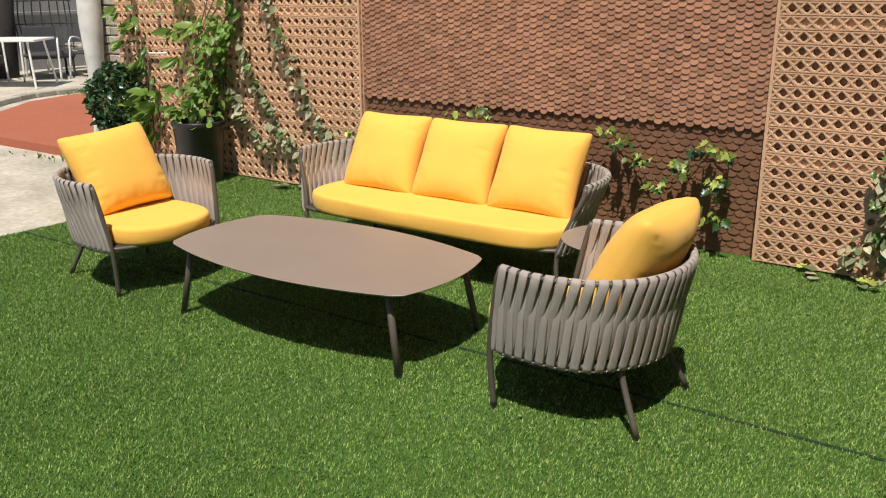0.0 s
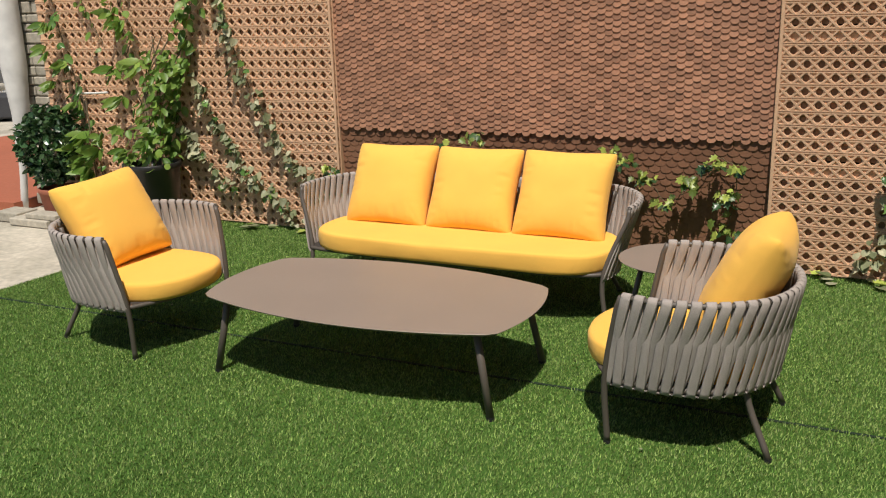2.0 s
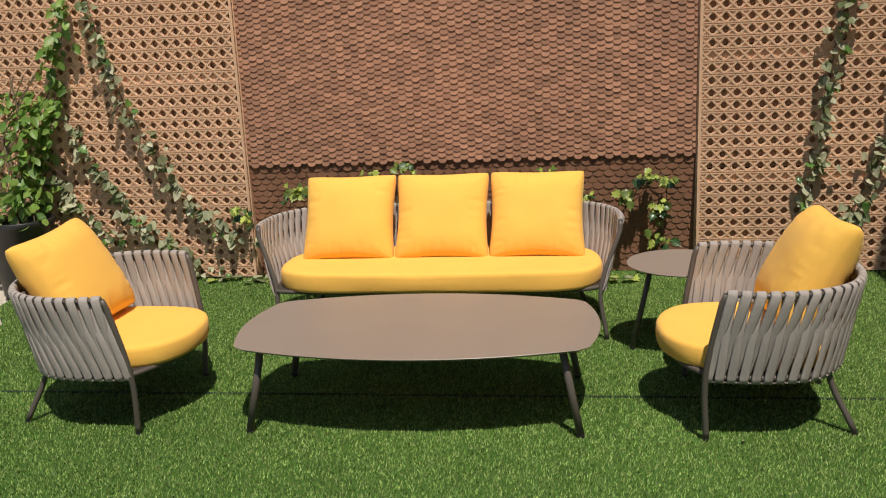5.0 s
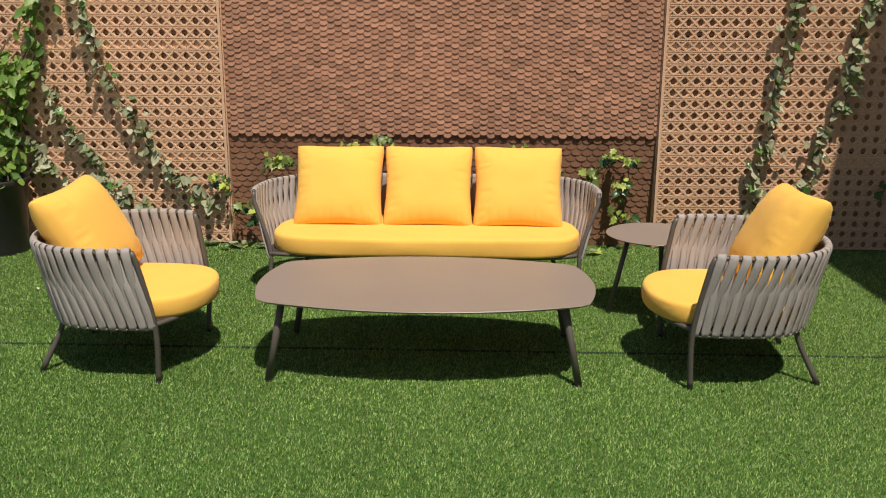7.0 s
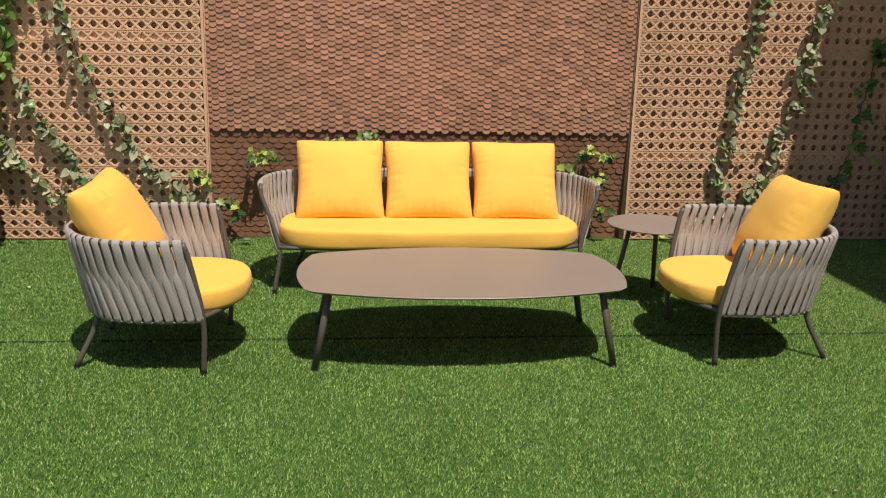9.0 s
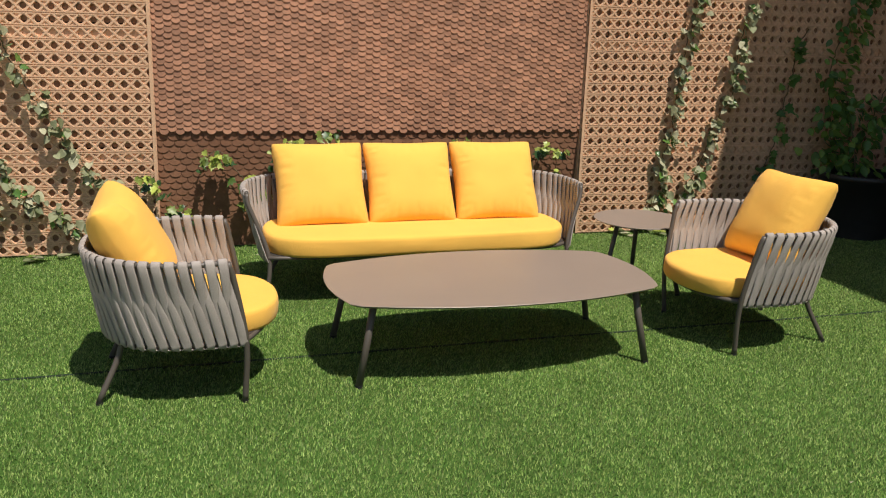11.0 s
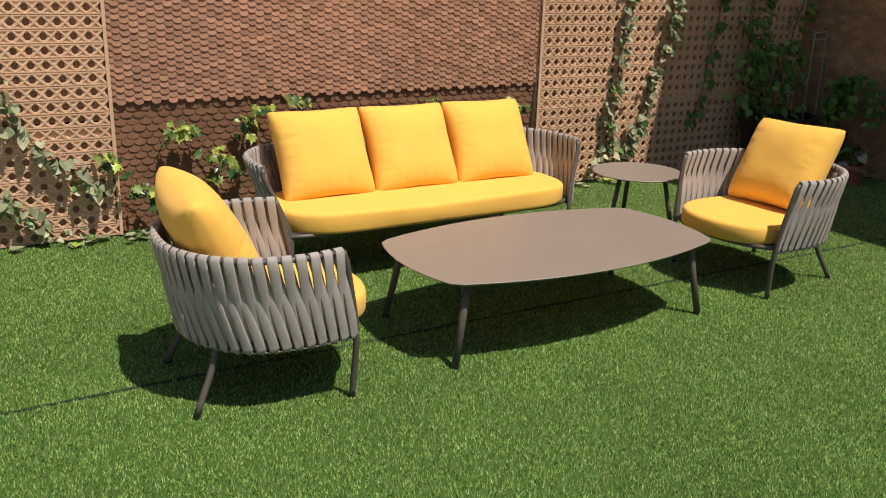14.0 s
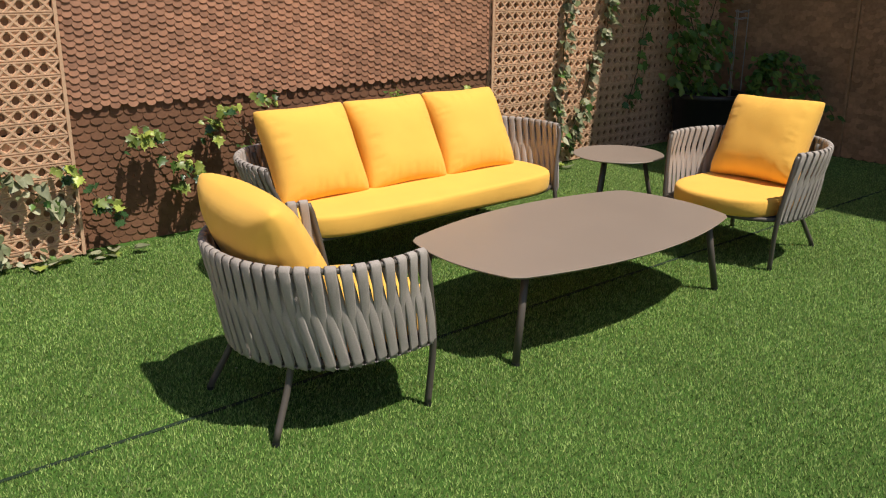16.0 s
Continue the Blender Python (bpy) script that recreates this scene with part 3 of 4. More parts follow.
side_table = thing("side_table", "small round taupe side table on three legs", "side table", pose(1.21, 0.72, 0))
part("tabletop", mesh("tabletop", *slab([(0.268 * math.cos(a * math.pi / 32), 0.268 * math.sin(a * math.pi / 32)) for a in range(64)], 0.443, 0.010), M_TOP), side_table, "flat round taupe top")
for fx, fy in ((-0.24, -0.03), (0.09, 0.21), (0.21, -0.14)):
    f, h = Vector((fx, fy, 0)), Vector((fx * 0.62, fy * 0.62, 0.433))
    leg = part("leg", mesh("leg", *tube([f + Vector((0, 0, 0.012)), f.lerp(h, 0.5), h], 0.0135, 12), M_TUBE, True), side_table)
    part("foot_cap", mesh("foot_cap", *tube([f, f + Vector((0, 0, 0.014))], 0.0145, 12), M_FOOT), leg)

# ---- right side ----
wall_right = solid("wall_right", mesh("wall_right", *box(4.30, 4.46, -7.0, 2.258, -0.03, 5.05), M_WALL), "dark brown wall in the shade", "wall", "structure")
# unseen blocker, edge set by the sun's slope so its shadow line fits the turf
solid("roof", mesh("roof", *box(3.44, 4.6, -7.0, 2.6, 5.06, 5.16), M_WALL), "unseen flat slab added to cast the shade along the right wall", "roof", "structure")
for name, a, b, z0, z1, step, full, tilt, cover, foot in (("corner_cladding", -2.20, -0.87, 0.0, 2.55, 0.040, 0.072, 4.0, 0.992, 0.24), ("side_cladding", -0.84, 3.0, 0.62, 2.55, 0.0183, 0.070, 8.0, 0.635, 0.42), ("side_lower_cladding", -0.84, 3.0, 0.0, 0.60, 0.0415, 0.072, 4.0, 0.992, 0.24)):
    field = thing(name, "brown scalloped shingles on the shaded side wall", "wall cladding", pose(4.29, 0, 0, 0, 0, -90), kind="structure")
    shingle_field(field, a, b, z0, z1, 0.0, 0.0985, step, full, tilt, (9.0, 9.0), 0.0, M_SHINGLE_SHADED, cover, 0.0045, foot, M_SIDE)
solid("trim", mesh("trim", *rounded_box(4.262, 4.296, 0.842, 0.868, 0.0, 2.6), M_SIDE), "brown batten between two shingle fields", "trim", "structure")

# ---- plants ----
M_GREEN = shade("fresh_leaf", (0.11, 0.225, 0.035), 0.45, vary=0.1, scale=50, big=0.05, rand=0.25, tint=(0.27, 0.39, 0.08), trans=0.35)
M_DEEP = shade("deep_leaf", (0.07, 0.17, 0.04), 0.32, vary=0.1, scale=50, big=0.05, rand=0.3, tint=(0.17, 0.30, 0.065), trans=0.3)
M_PALE = shade("pale_leaf", (0.13, 0.17, 0.065), 0.55, vary=0.12, scale=70, big=0.05, rand=0.2, tint=(0.56, 0.54, 0.36), trans=0.25)
M_IVY = shade("ivy_leaf", (0.035, 0.095, 0.018), 0.4, vary=0.1, scale=60, big=0.05, rand=0.25, tint=(0.50, 0.58, 0.12), trans=0.25)
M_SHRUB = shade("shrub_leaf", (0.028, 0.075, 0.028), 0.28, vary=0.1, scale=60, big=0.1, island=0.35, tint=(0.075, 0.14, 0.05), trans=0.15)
M_STEM = shade("woody_stem", (0.15, 0.11, 0.06), 0.8, vary=0.2, scale=80, bump=0.2)
M_POT = shade("black_pot", (0.022, 0.020, 0.020), 0.38, vary=0.15, scale=20, big=0.3)
M_CLAY = shade("terracotta_pot", (0.36, 0.12, 0.07), 0.75, vary=0.1, scale=30, big=0.15)
M_SOIL = shade("dark_soil", (0.05, 0.035, 0.025), 0.95, vary=0.4, scale=90, bump=0.8, bump_scale=120)
M_ROD = shade("grey_wire", (0.35, 0.33, 0.30), 0.4, metal=0.6, vary=0.1)
M_WHITE = shade("white_paint", (0.78, 0.77, 0.74), 0.5, vary=0.05, scale=30, big=0.06)
M_STONE = shade("pale_stone", (0.42, 0.38, 0.31), 0.9, vary=0.2, scale=30, bump=0.5, bump_scale=90, big=0.15, rand=0.15)
M_GREYWALL = shade("grey_render", (0.30, 0.29, 0.275), 0.9, vary=0.15, scale=6, bump=0.3, bump_scale=30, big=0.25, big_scale=0.7)
M_POST = shade("whitewashed_post", (0.70, 0.69, 0.67), 0.7, vary=0.12, scale=9, bump=0.3, bump_scale=40, big=0.12, big_scale=4)
M_DARK = shade("dark_fabric", (0.05, 0.05, 0.055), 0.8, vary=0.15, scale=60)
M_BARK = shade("dark_bark", (0.03, 0.025, 0.02), 0.95, vary=0.3, scale=25, bump=0.6, bump_scale=40)


def leaf(outline, fold, droop):
    """A leaf that hangs from the origin along -z: two halves folded along the midrib, tip bent."""
    V, F = [], []
    for x, z in [(0, 0)] + outline + [(0, 1.0)]:
        V.append((0, -droop * z * z, -z))
    for sgn in (1, -1):
        b = len(V)
        for x, z in outline:
            V.append((sgn * x, -droop * z * z - fold * x, -z))
        n = len(outline)
        F.append((0, 1, b) if sgn > 0 else (0, b, 1))
        for i in range(n - 1):
            q = (1 + i, 2 + i, b + i + 1, b + i)
            F.append(q if sgn > 0 else q[::-1])
        q = (n, n + 1, b + n - 1)
        F.append(q if sgn > 0 else q[::-1])
    return V, F


OVAL = [(0.16, 0.08), (0.30, 0.28), (0.31, 0.48), (0.22, 0.72), (0.09, 0.90)]
HEART = [(0.30, -0.06), (0.43, 0.14), (0.40, 0.38), (0.26, 0.66), (0.10, 0.88)]
LOBED = [(0.28, -0.12), (0.26, 0.06), (0.52, 0.20), (0.30, 0.36), (0.34, 0.58), (0.13, 0.62)]
SLIM = [(0.10, 0.08), (0.19, 0.30), (0.20, 0.50), (0.13, 0.75), (0.05, 0.92)]
rl = random.Random(21)


def leaf_set(name, outline, material):
    return [mesh(name, *leaf(outline, f, d), material, True) for f, d in ((0.25, 0.10), (0.5, 0.25), (-0.2, 0.3))]


L_GREEN, L_DEEP = leaf_set("leaf", OVAL, M_GREEN), leaf_set("leaf", OVAL, M_DEEP)
L_PALE, L_IVY, L_IVYG = leaf_set("leaf", HEART, M_PALE), leaf_set("leaf", LOBED, M_IVY), leaf_set("leaf", LOBED, M_DEEP)
L_SLIM = leaf_set("leaf", SLIM, M_GREEN)
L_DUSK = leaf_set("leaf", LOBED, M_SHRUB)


def put_leaf(owner, kinds, p, size, lift=(-60, 10), face=0.0, spread=60):
    m = Matrix.Translation(p) @ pose(0, 0, 0, 0, 0, face + rl.uniform(-spread, spread)) @ pose(0, 0, 0, rl.uniform(*lift), rl.uniform(-45, 45), 0)
    part("leaf", rl.choice(kinds), owner, m=m @ Matrix.Scale(size, 4))


def vine(label, path, kinds, count, size, y=2.10, spread=0.05, depth=0.05, lift=(-65, 0), stem=0.004, bunches=0):
    """A climbing stem on the wall through (x, z) places, with leaves along it."""
    ob = thing("vine", label, "climbing plant", group="wall vines")
    P = spline([(x, y + rl.uniform(-0.012, 0.006), z) for x, z in path], 8 * len(path))
    for p in P[1:-1]:
        p += Vector((rl.uniform(-0.008, 0.008), 0, rl.uniform(-0.008, 0.008)))
    part("stem", mesh("stem", *tube(P, stem, 5), M_STEM), ob)
    knots = [rl.choice(P) for k in range(bunches)]
    for i in range(count):
        p = rl.choice(knots) if knots and rl.random() < 0.5 else P[int(rl.random() * len(P))]
        q = p + Vector((rl.gauss(0, spread * 0.6), -rl.uniform(0, depth), rl.gauss(0, spread * 0.6)))
        put_leaf(ob, kinds, q, rl.uniform(*size), lift)
    return ob


def sprays(ob, places, kinds, size, n=7, fan=75, face=0.0):
    """Bunches of hanging leaflets at given places."""
    for x, y, z in places:
        for k in range(n):
            a = (k / (n - 1) - 0.5) * 2 * fan
            m = Matrix.Translation((x + rl.gauss(0, 0.02), y - rl.uniform(0, 0.03), z + rl.gauss(0, 0.015))) @ pose(0, 0, 0, 0, 0, face + rl.uniform(-30, 30)) @ pose(0, 0, 0, rl.uniform(-65, -15), a + rl.uniform(-12, 12), 0)
            part("leaf", rl.choice(kinds), ob, m=m @ Matrix.Scale(rl.uniform(*size), 4))


DRY = "climbing ivy with pale cream and grey green leaves on lattice"
vine(DRY, [(-2.47, 1.95), (-2.42, 1.61), (-2.31, 1.26), (-2.22, 1.07), (-2.14, 0.92), (-2.03, 0.72), (-1.89, 0.55), (-1.72, 0.38), (-1.56, 0.27)], L_PALE * 5 + L_IVYG, 150, (0.036, 0.078))
vine(DRY, [(-2.70, 1.10), (-2.66, 1.0), (-2.57, 0.8), (-2.41, 0.6), (-2.30, 0.42), (-2.1, 0.28), (-1.95, 0.16)], L_PALE * 5 + L_IVYG, 115, (0.036, 0.076))
vine(DRY, [(-2.95, 0.86), (-2.85, 0.71), (-2.76, 0.57), (-2.59, 0.42), (-2.45, 0.28)], L_PALE * 5 + L_IVYG, 85, (0.036, 0.076))
vine(DRY, [(-2.04, 0.19), (-1.94, 0.11), (-1.80, 0.06), (-1.70, 0.03)], L_PALE * 5 + L_IVYG, 18, (0.03, 0.058))
vine(DRY, [(2.36, 1.95), (2.34, 1.74), (2.28, 1.5), (2.23, 1.23), (2.2, 0.95), (2.2, 0.75), (2.13, 0.54), (2.18, 0.35), (2.15, 0.1)], L_PALE * 5 + L_IVYG, 150, (0.036, 0.078))
vine(DRY, [(2.86, 1.95), (2.83, 1.75), (2.74, 1.55), (2.70, 1.32), (2.68, 1.04), (2.57, 0.83), (2.5, 0.58), (2.37, 0.35), (2.3, 0.12)], L_PALE * 5 + L_IVYG, 160, (0.036, 0.080))
IVY = "green ivy with bright new leaves trailing over shingles"


def ivy(path, bunches):
    """A thin runner on the shingles with tight bunches of leaves: bright ones above, dark ones below."""
    ob = vine(IVY, path, L_IVY, 5, (0.035, 0.06), 2.13, 0.03, 0.03, stem=0.003)
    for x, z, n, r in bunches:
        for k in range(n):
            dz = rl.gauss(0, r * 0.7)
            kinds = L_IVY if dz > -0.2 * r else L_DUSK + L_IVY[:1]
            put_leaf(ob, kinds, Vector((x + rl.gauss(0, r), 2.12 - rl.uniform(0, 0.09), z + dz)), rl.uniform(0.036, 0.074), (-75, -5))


ivy([(-1.62, 0.52), (-1.51, 0.42), (-1.40, 0.31), (-1.28, 0.21)], [(-1.556, 0.49, 9, 0.035), (-1.514, 0.41, 10, 0.035), (-1.41, 0.295, 9, 0.035), (-1.324, 0.226, 10, 0.035)])
ivy([(-1.24, 0.56), (-1.18, 0.63), (-1.10, 0.66), (-1.02, 0.56), (-0.92, 0.44), (-0.84, 0.36), (-0.70, 0.30)], [(-1.145, 0.60, 20, 0.045), (-1.07, 0.615, 6, 0.03), (-0.92, 0.43, 18, 0.045), (-0.943, 0.315, 6, 0.022), (-0.84, 0.38, 6, 0.03)])
ivy([(-0.76, 0.42), (-0.73, 0.56), (-0.70, 0.66), (-0.633, 0.71), (-0.55, 0.62), (-0.463, 0.53), (-0.40, 0.48)], [(-0.719, 0.64, 11, 0.028), (-0.725, 0.56, 6, 0.025), (-0.633, 0.71, 9, 0.035), (-0.524, 0.46, 11, 0.035), (-0.40, 0.75, 10, 0.05)])
ivy([(0.50, 0.72), (0.623, 0.655), (0.753, 0.55), (0.883, 0.39), (1.018, 0.51), (1.144, 0.668), (1.265, 0.64), (1.285, 0.45), (1.25, 0.24)], [(0.56, 0.70, 8, 0.035), (0.62, 0.645, 9, 0.03), (0.753, 0.55, 12, 0.04), (0.883, 0.39, 10, 0.035), (1.018, 0.51, 14, 0.045), (1.144, 0.665, 16, 0.045), (1.265, 0.64, 7, 0.03), (1.275, 0.454, 14, 0.04), (1.249, 0.25, 14, 0.045)])
for x, y in ((-1.72, 2.02), (-1.48, 2.05), (-1.42, 2.0), (-2.2, 2.0), (1.8, 2.02), (2.1, 1.98), (0.98, 1.95)):
    tuft = thing("fallen_leaves", "few green and cream ivy leaves lying on the turf", "leaves", group="fallen leaves")
    for k in range(5):
        m = Matrix.Translation((x + rl.gauss(0, 0.05), y + rl.gauss(0, 0.025), 0.014 + 0.004 * k)) @ pose(0, 0, 0, rl.uniform(-96, -80), 0, rl.uniform(-180, 180))
        part("leaf", rl.choice(L_IVY + L_PALE), tuft, m=m @ Matrix.Scale(rl.uniform(0.06, 0.09), 4))
litter = thing("leaf_litter", "tiny pale dry leaf bits scattered on the turf", "litter", kind="stuff")
for k in range(46):
    x, y = rl.uniform(-2.4, 3.4), rl.uniform(-2.2, 1.95)
    m = Matrix.Translation((x, y, 0.012)) @ pose(0, 0, 0, rl.uniform(-110, -60), 0, rl.uniform(-180, 180))
    part("leaf", rl.choice(L_PALE), litter, m=m @ Matrix.Scale(rl.uniform(0.010, 0.022), 4))
vine("small pale ivy at the foot of the lattice", [(2.05, 0.22), (2.02, 0.12), (1.95, 0.06)], L_PALE, 18, (0.035, 0.065), 2.08)
CLIMB = "green climber with broad fresh leaves on lattice"
vine(CLIMB, [(-2.63, 2.0), (-2.66, 1.75), (-2.77, 1.5), (-2.76, 1.33), (-2.85, 1.15), (-2.95, 0.85), (-3.0, 0.5)], L_GREEN, 170, (0.05, 0.10), 2.09, 0.06, 0.09)
vine(CLIMB, [(-3.30, 2.0), (-3.38, 1.7), (-3.30, 1.5), (-3.40, 1.25), (-3.30, 0.95), (-3.2, 0.55)], L_GREEN, 34, (0.06, 0.10), 2.09, 0.06, 0.07)
sprays(vine(CLIMB, [(-3.85, 1.95), (-3.80, 1.72), (-3.72, 1.55), (-3.64, 1.40)], L_GREEN, 14, (0.05, 0.09)), [(-3.44, 2.04, 1.62), (-3.36, 2.04, 1.56), (-3.46, 2.04, 1.22), (-3.2, 2.03, 1.25), (-3.42, 2.03, 0.98)], L_SLIM, (0.12, 0.17))
sprays(vine(CLIMB, [(-4.12, 2.0), (-4.12, 1.7), (-4.06, 1.45), (-3.99, 1.16), (-3.92, 0.90), (-3.85, 0.6), (-3.80, 0.2)], L_DEEP, 46, (0.06, 0.10), 2.09, 0.06, 0.08), [(-4.12, 2.02, 1.56), (-4.16, 2.02, 1.36), (-4.0, 2.03, 1.25), (-4.14, 2.02, 1.08), (-3.93, 2.02, 0.94)], L_SLIM, (0.11, 0.15))


def pot(label, x, y, r, h, material, flare=1.0, soil=True):
    ob = thing("plant_pot", label, "plant pot", pose(x, y, 0))
    part("body", mesh("body", *lathe([(r * 0.80, 0.0), (r * 0.80, 0.01), (r * 0.97, h - 0.05), (r, h - 0.045), (r * 1.03, h - 0.03), (r * 1.03, h - 0.004), (r * 1.01, h), (r * 0.94, h), (r * 0.92, h - 0.03), (r * 0.90, h - 0.06)]), material, True), ob)
    part("soil", mesh("soil", *lathe([(r * 0.5, h - 0.09), (r * 0.91, h - 0.065), (r * 0.6, h - 0.05), (0.01, h - 0.04)], 24), M_SOIL), ob, "dark soil")
    return ob


pot("black plastic nursery pot standing by the lattice", -3.02, 1.84, 0.215, 0.51, M_POT)
plant = thing("potted_climber", "leafy green climber growing out of the black pot", "plant")
for k in range(6):
    x0 = -2.99 + rl.uniform(-0.1, 0.1)
    part("stem", mesh("stem", *tube(spline([(x0, 1.85, 0.43), (x0 + rl.uniform(-0.08, 0.08), 1.89, 0.75), (x0 + rl.uniform(-0.15, 0.15), 1.98, 1.1), (x0 + rl.uniform(-0.1, 0.25), 2.06, 1.45)], 14), 0.005, 5), M_STEM), plant)
for i in range(280):
    z = 0.50 + 0.85 * rl.random() ** 1.1
    w = 0.17 + 0.06 * math.sin(z * 5)
    q = Vector((-3.02 + 0.10 * (z - 0.5) + rl.gauss(0, w * 0.62), 1.80 + 0.20 * (z - 0.5) / 0.8 + rl.uniform(-0.10, 0.12), z))
    q.y = min(q.y, 2.08)
    put_leaf(plant, L_GREEN, q, rl.uniform(0.05, 0.092), (-70, -5), 0, 70)
sprays(plant, [(-3.28, 1.85, 0.60), (-3.35, 1.9, 0.75), (-2.95, 1.75, 0.68)], L_SLIM, (0.10, 0.14))

# stake plant between the two pots
stake = thing("staked_seedling", "young plant with drooping light green leaves on a stake", "plant")
part("stake", mesh("stake", *tube([(-3.66, 1.88, -0.03), (-3.72, 1.93, 0.5), (-3.80, 2.0, 0.98)], 0.006, 6), M_STEM), stake)
sprays(stake, [(-3.68, 1.88, 0.42), (-3.62, 1.86, 0.32), (-3.76, 1.9, 0.50), (-3.84, 1.9, 0.62), (-3.72, 1.88, 0.70), (-3.60, 1.88, 0.58)], L_SLIM, (0.13, 0.19), 8)
sprays(stake, [(-3.66, 1.84, 0.30), (-3.70, 1.84, 0.44), (-3.56, 1.9, 0.68)], L_GREEN, (0.08, 0.12), 6)
solid("wooden_stick", mesh("wooden_stick", *tube([(-3.93, 2.095, 0.998), (-3.80, 2.09, 1.002), (-3.65, 2.095, 1.01)], 0.009, 8), M_WHITE), "thin white stick hanging on the lattice", "stick")

pot("terracotta pot with a clipped shrub", -4.12, 1.90, 0.17, 0.24, M_CLAY)
shrub = thing("shrub", "dense dark green shrub with small glossy leaves", "shrub")
part("trunk", mesh("trunk", *tube(spline([(-4.12, 1.90, 0.18), (-4.10, 1.91, 0.4), (-4.13, 1.90, 0.65)], 10), 0.014, 7), M_STEM), shrub)
LV, LF = leaf(OVAL, 0.3, 0.2)
bunch = []
for i in range(1500):
    d = Vector((rl.gauss(0, 1), rl.gauss(0, 1), rl.gauss(0, 1))).normalized()
    lump = 1 + 0.22 * noise.noise(d * 2.3)
    r = (0.55 + 0.45 * rl.random() ** 0.5) * lump
    q = Vector((-4.14 + d.x * 0.30 * r, 1.88 + d.y * 0.22 * r, 0.60 + d.z * 0.33 * r))
    m = Matrix.Translation(q) @ pose(0, 0, 0, rl.uniform(-120, 10), rl.uniform(-60, 60), rl.uniform(-180, 180)) @ Matrix.Scale(rl.uniform(0.045, 0.075), 4)
    bunch.append(([m @ Vector(v) for v in LV], LF))
part("foliage", mesh("foliage", *join(bunch), M_SHRUB), shrub, kind="stuff")
for x0, x1, y0, y1, z0, z1 in ((-4.36, -3.93, 1.55, 1.75, -0.03, 0.03), (-4.20, -3.86, 1.58, 1.72, 0.032, 0.075), (-4.62, -4.35, 1.62, 1.84, -0.03, 0.05)):
    solid("paving_slab", mesh("paving_slab", *rounded_box(x0, x1, y0, y1, z0, z1, 0.008), M_STONE), "broken pale stone slab lying on the ground", "slab", group="loose slabs")

# shaded corner
DEEP = "dark green climber in the shade on lattice"
vine(DEEP, [(3.30, 1.55), (3.24, 1.43), (3.2, 1.17), (3.15, 0.9), (3.13, 0.68), (3.0, 0.4)], L_IVYG, 26, (0.06, 0.10))
vine(DEEP, [(3.72, 1.95), (3.66, 1.69), (3.54, 1.34), (3.54, 1.03), (3.66, 0.57)], L_DEEP + L_GREEN, 230, (0.05, 0.10), 2.06, 0.12, 0.16)
vine(DEEP, [(4.12, 1.95), (4.14, 1.71), (4.17, 1.44), (4.10, 1.17), (3.99, 0.89), (3.8, 0.5)], L_DEEP + L_GREEN, 90, (0.05, 0.09), 2.06, 0.08, 0.12)
pot("large black pot in the shaded corner", 3.70, 1.78, 0.31, 0.49, M_POT)
pot("black pot beside the larger pot", 4.02, 1.58, 0.19, 0.36, M_POT)
corner = thing("corner_plant", "dark green leafy plant in the shaded corner", "plant")
for i in range(200):
    q = Vector((3.66 + rl.gauss(0, 0.17), 1.82 + rl.uniform(-0.15, 0.15), 0.48 + 0.62 * rl.random()))
    put_leaf(corner, L_DEEP + L_GREEN, q, rl.uniform(0.055, 0.10), (-65, 0), 0, 70)
part("stem", mesh("stem", *tube(spline([(3.68, 1.8, 0.41), (3.66, 1.85, 0.7), (3.6, 1.95, 1.1)], 10), 0.006, 5), M_STEM), corner)
spray = thing("arching_plant", "arching dark green plant with rows of leaves", "plant")
for k in range(5):
    e = Vector((4.02 + rl.uniform(-0.02, 0.16), 1.50 - 0.16 * k - rl.uniform(0, 0.05), 0.62 - 0.06 * k))
    P = spline([(4.02, 1.58, 0.30), (4.05, 1.52 - 0.05 * k, 0.78 + rl.uniform(-0.03, 0.1)), tuple(e)], 14)
    part("stem", mesh("stem", *tube(P, 0.004, 5), M_STEM), spray)
    for p in P[3:]:
        for s in range(5):
            put_leaf(spray, L_DEEP + L_GREEN, p + Vector((rl.gauss(0, 0.03), rl.gauss(0, 0.03), 0)), rl.uniform(0.05, 0.09), (-65, -10), -40, 70)
obelisk = thing("garden_obelisk", "thin grey wire obelisk supporting a plant", "garden obelisk", pose(3.90, 1.66, 0))
for x, y in ((-0.055, 0.0), (0.055, -0.03), (0.02, 0.06)):
    part("rod", mesh("rod", *tube([(x, y, 0.0), (x * 0.95, y, 1.17)], 0.005, 6), M_ROD), obelisk)
for z in (1.10, 1.155):
    part("ring", mesh("ring", *tube([(0.062 * math.cos(a * math.pi / 8), 0.05 * math.sin(a * math.pi / 8), z + 0.006 * math.cos(a)) for a in range(16)], 0.004, 6, True), M_ROD), obelisk)
pot("small red clay pot with withered plant on the turf", 3.92, 1.22, 0.12, 0.16, M_CLAY)
wilt = thing("withered_plant", "small withered grey green plant in a red pot", "plant")
for k in range(22):
    put_leaf(wilt, L_PALE + L_IVYG, Vector((3.92 + rl.gauss(0, 0.06), 1.22 + rl.gauss(0, 0.06), 0.14 + 0.16 * rl.random())), rl.uniform(0.07, 0.12), (-80, -20), 0, 180)

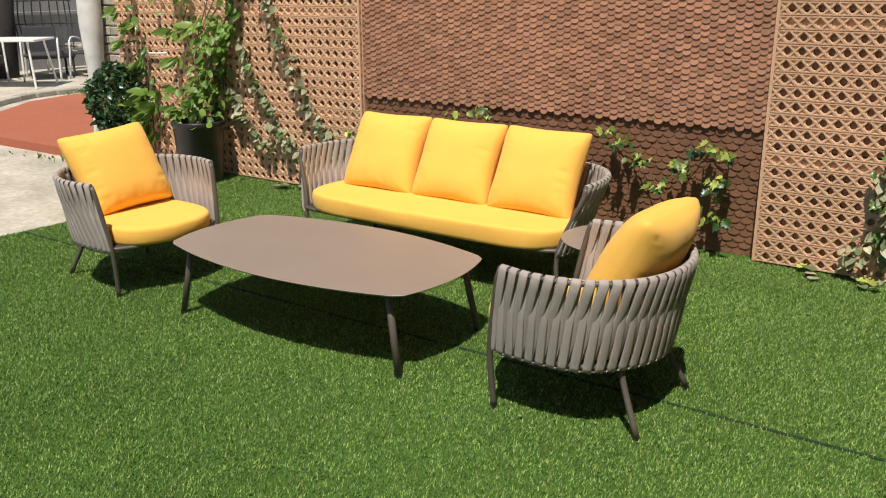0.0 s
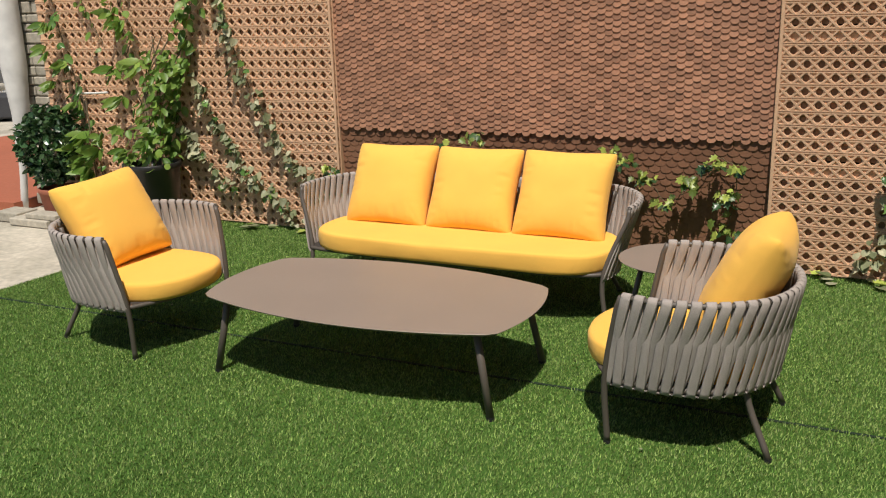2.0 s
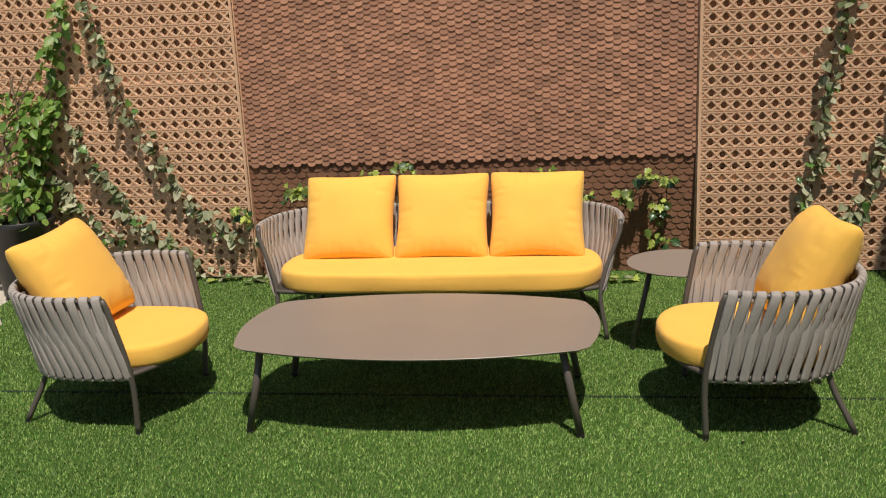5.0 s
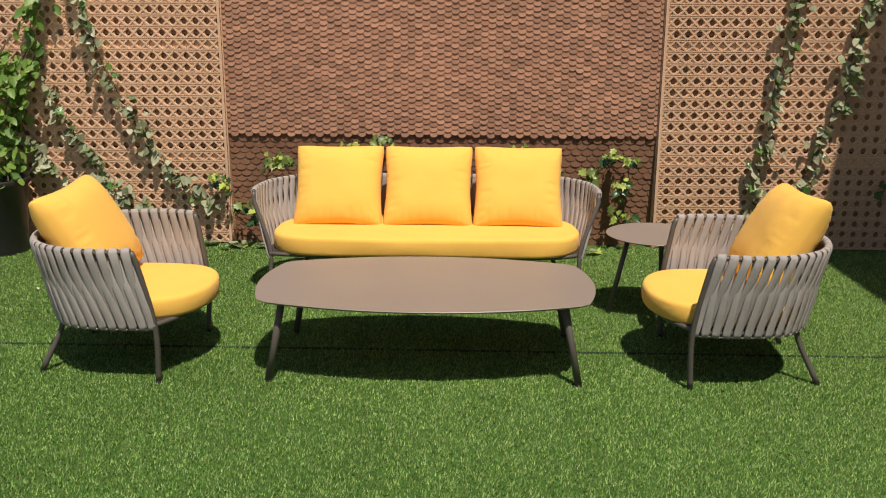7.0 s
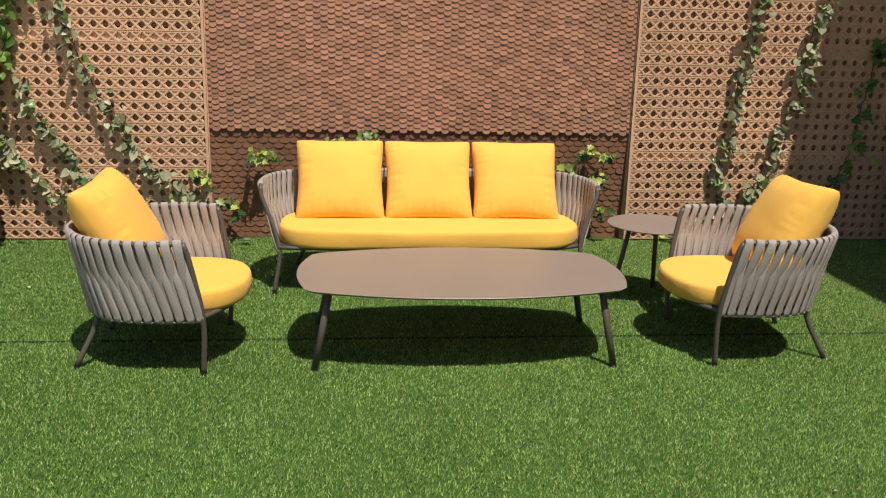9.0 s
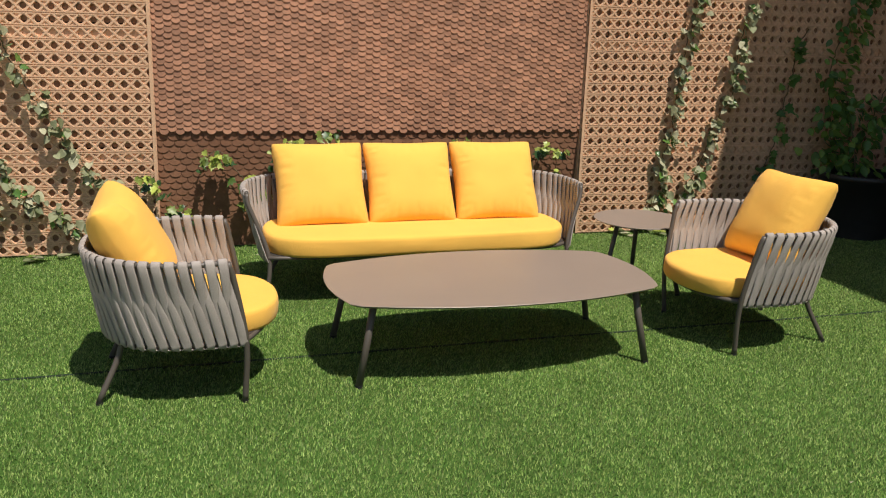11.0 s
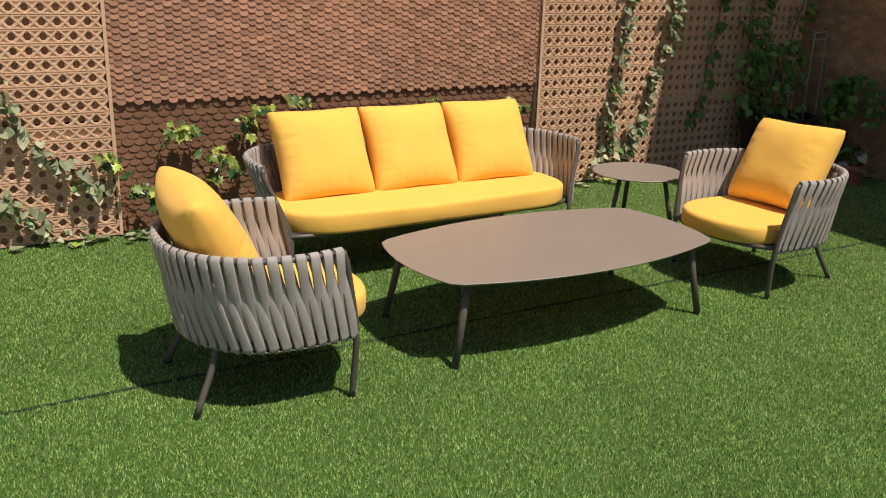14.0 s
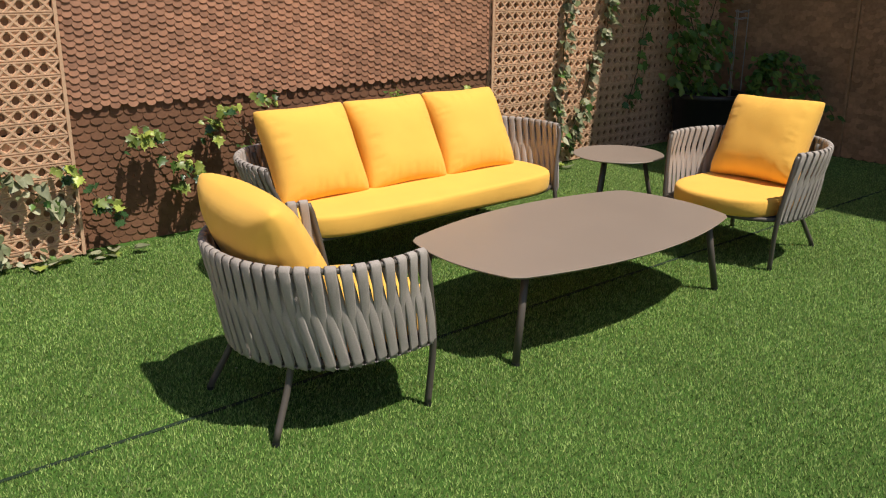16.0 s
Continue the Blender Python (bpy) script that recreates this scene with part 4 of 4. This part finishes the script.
# ---- yard beyond the lattice ----
arc = [(-4.75, 1.93), (-6.3, 1.93), (-7.3, 2.35), (-8.05, 2.96), (-8.65, 3.75), (-8.85, 4.5), (-8.7, 5.6), (-4.75, 5.6)]
n = len(arc)
solid("red_paving", mesh("red_paving", [(x, y, -0.034) for x, y in arc] + [(x, y, 0.05) for x, y in arc], [tuple(range(n, 2 * n))[::-1]] + [(k, n + k, n + (k + 1) % n, (k + 1) % n) for k in range(n)], M_RED), "raised red painted paving with a curved edge", "paving", "structure")
kerb = spline([(-6.6, 1.55, 0), (-7.7, 2.35, 0), (-8.5, 3.0, 0), (-9.25, 4.1, 0), (-9.35, 5.2, 0)], 14)
for k, p in enumerate(kerb):
    d = (kerb[min(k + 1, 13)] - kerb[max(k - 1, 0)])
    if k > 4:
        solid("kerb_stone", mesh("kerb_stone", *rounded_box(-0.17, 0.17, -0.08, 0.08, -0.03, 0.05, 0.015), M_STONE), "rough pale kerb stone beside the red paving", "kerb stone", m=pose(p.x - 0.3, p.y + 0.1, -0.01, 0, 0, math.degrees(math.atan2(d.y, d.x)) + rl.uniform(-5, 5)), group="kerb stones")
pillar = thing("pillar", "rough pale stone pillar at the end of the lattice", "pillar", kind="structure")
part("core", mesh("core", *box(-4.68, -4.37, 2.20, 2.58, -0.03, 2.6), M_STONE), pillar)
z = 0.0
while z < 2.55:
    h = rl.uniform(0.07, 0.11)
    x = -4.715
    while x < -4.42:
        w = min(rl.uniform(0.14, 0.26), -4.362 - x)
        part("stone", mesh("stone", *rounded_box(x, x + w - 0.010, 2.15 + rl.uniform(-0.012, 0.012), 2.33, z + 0.004, z + h - 0.006, 0.010), M_STONE), pillar)
        x += w
    z += h
solid("post", mesh("post", *tube(spline([(-4.77, 2.05, -0.03), (-4.723, 2.05, 0.264), (-4.688, 2.05, 0.59), (-4.641, 2.05, 0.787), (-4.635, 2.05, 1.046), (-4.633, 2.05, 1.45), (-4.63, 2.05, 2.3)], 25), 0.105, 14, taper=[0.30 + 0.72 * min(1.0, max(0.0, (k - 5) / 8)) ** 0.8 for k in range(25)]), M_POST, True), "leaning whitewashed post at the lattice end", "post")

far_wall = solid("wall_far", mesh("wall_far", *box(-13.9, -13.5, -1.0, 18.0, -0.03, 3.4), M_GREYWALL), "grey weathered yard wall", "wall", "structure")
solid("wall_ledge", mesh("wall_ledge", *rounded_box(-13.49, -13.38, 2.0, 18.0, 0.98, 1.05, 0.01), M_GREYWALL), "pale ledge along the yard wall", "trim", "structure")
solid("tree_trunk", mesh("tree_trunk", *tube(spline([(-12.6, 5.75, -0.03), (-12.55, 5.8, 1.0), (-12.7, 6.05, 2.2), (-12.5, 6.4, 3.6)], 16), 0.16, 10, taper=[1.3 - 0.04 * k for k in range(16)]), M_BARK, True), "dark tree trunk in front of the yard wall", "tree")


def garden_table(x, y, w, d, h):
    ob = thing("garden_table", "white metal garden table with thin legs", "table", pose(x, y, -0.03, 0, 0, 35))
    part("tabletop", mesh("tabletop", *rounded_box(-w / 2, w / 2, -d / 2, d / 2, h - 0.035, h, 0.01), M_WHITE), ob)
    for sx in (-1, 1):
        for sy in (-1, 1):
            part("leg", mesh("leg", *tube([(sx * (w / 2 - 0.05), sy * (d / 2 + 0.02), 0), (sx * (w / 2 - 0.15), sy * (d / 2 - 0.1), h - 0.03)], 0.018, 8), M_WHITE), ob)


def garden_chair(x, y, rz):
    ob = thing("garden_chair", "white metal garden armchair with dark fabric seat", "chair", pose(x, y, -0.03, 0, 0, rz), "garden chairs")
    part("seat", mesh("seat", *rounded_box(-0.25, 0.27, -0.26, 0.26, 0.40, 0.44, 0.012), M_DARK), ob)
    part("backrest", mesh("backrest", *rounded_box(-0.30, -0.26, -0.26, 0.26, 0.44, 0.88, 0.012), M_DARK), ob)
    for sy in (-1, 1):
        part("side_frame", mesh("side_frame", *tube(spline([(0.32, sy * 0.29, 0), (0.24, sy * 0.29, 0.45), (0.20, sy * 0.29, 0.66), (0.0, sy * 0.29, 0.68), (-0.22, sy * 0.28, 0.60), (-0.29, sy * 0.28, 0.42), (-0.36, sy * 0.29, 0)], 20), 0.017, 8), M_WHITE, True), ob)


garden_table(-11.25, 5.0, 1.3, 0.8, 0.76)
garden_chair(-11.8, 5.95, -35)
garden_chair(-12.3, 5.2, -20)
garden_chair(-11.5, 6.75, -60)
bench = thing("garden_bench", "white slatted garden lounger with low legs", "bench", pose(-12.3, 7.2, -0.03, 0, 0, 78))
for k in range(8):
    part("slat", mesh("slat", *rounded_box(-0.7 + 0.18 * k, -0.55 + 0.18 * k, -0.32, 0.32, 0.38, 0.41, 0.006), M_WHITE), bench)
for x in (-0.65, 0.68):
    for y in (-0.28, 0.28):
        part("leg", mesh("leg", *tube([(x, y, 0), (x, y, 0.39)], 0.02, 8), M_WHITE), bench)
part("cushion_pad", mesh("cushion_pad", *rounded_box(-0.3, 0.72, -0.3, 0.3, 0.412, 0.53, 0.04), M_STONE, True), bench, "pale beige pad")
hood = thing("hooded_chair", "tall hooded wire chair in the yard", "chair", pose(-12.2, 6.35, -0.03, 0, 0, -25))
for k in range(9):
    a = -70 + 17.5 * k
    part("wire", mesh("wire", *tube(spline([(0.12 * math.cos(radians(a)), 0.45 * math.sin(radians(a)), 0.45), (-0.25 * math.cos(radians(a)) - 0.1, 0.5 * math.sin(radians(a)), 1.0), (-0.2 * math.cos(radians(a)), 0.42 * math.sin(radians(a)), 1.5), (0.1, 0.1 * math.sin(radians(a)), 1.78)], 14), 0.012, 6), M_DARK), hood)
for z, r in ((0.5, 0.46), (0.9, 0.5), (1.3, 0.46)):
    part("band", mesh("band", *tube([(-0.3 * math.cos(radians(a)), r * math.sin(radians(a)), z) for a in range(-90, 91, 15)], 0.012, 6), M_DARK), hood)
part("seat", mesh("seat", *rounded_box(-0.3, 0.35, -0.4, 0.4, 0.32, 0.45, 0.04), M_DARK), hood)
for x, y in ((0.3, 0.35), (0.3, -0.35), (-0.25, 0.3), (-0.25, -0.3)):
    part("leg", mesh("leg", *tube([(x, y, 0), (x, y, 0.34)], 0.02, 8), M_DARK), hood)
crate = thing("wicker_box", "dark wicker seat with open woven back", "seat", pose(-11.2, 7.05, -0.03, 0, 0, 30))
part("body", mesh("body", *rounded_box(-0.35, 0.35, -0.35, 0.35, 0.05, 0.42, 0.03), M_DARK), crate)
part("backrest", mesh("backrest", *tube(spline([(-0.3, -0.34, 0.4), (-0.36, -0.3, 0.9), (-0.36, 0.0, 1.05), (-0.36, 0.3, 0.9), (-0.3, 0.34, 0.4)], 20), 0.02, 8), M_DARK), crate)
weeds = thing("weeds", "sparse weeds and dry tufts on the sandy ground", "weeds", kind="stuff")
for k in range(60):
    x, y = rl.choice([(-5.4, 1.75), (-5.0, 1.8), (-6.0, 1.6), (-5.6, 1.2), (-9.4, 4.9)])
    put_leaf(weeds, L_SLIM, Vector((x + rl.gauss(0, 0.18), y + rl.gauss(0, 0.06), -0.03)), rl.uniform(0.025, 0.06), (120, 240), 0, 180)
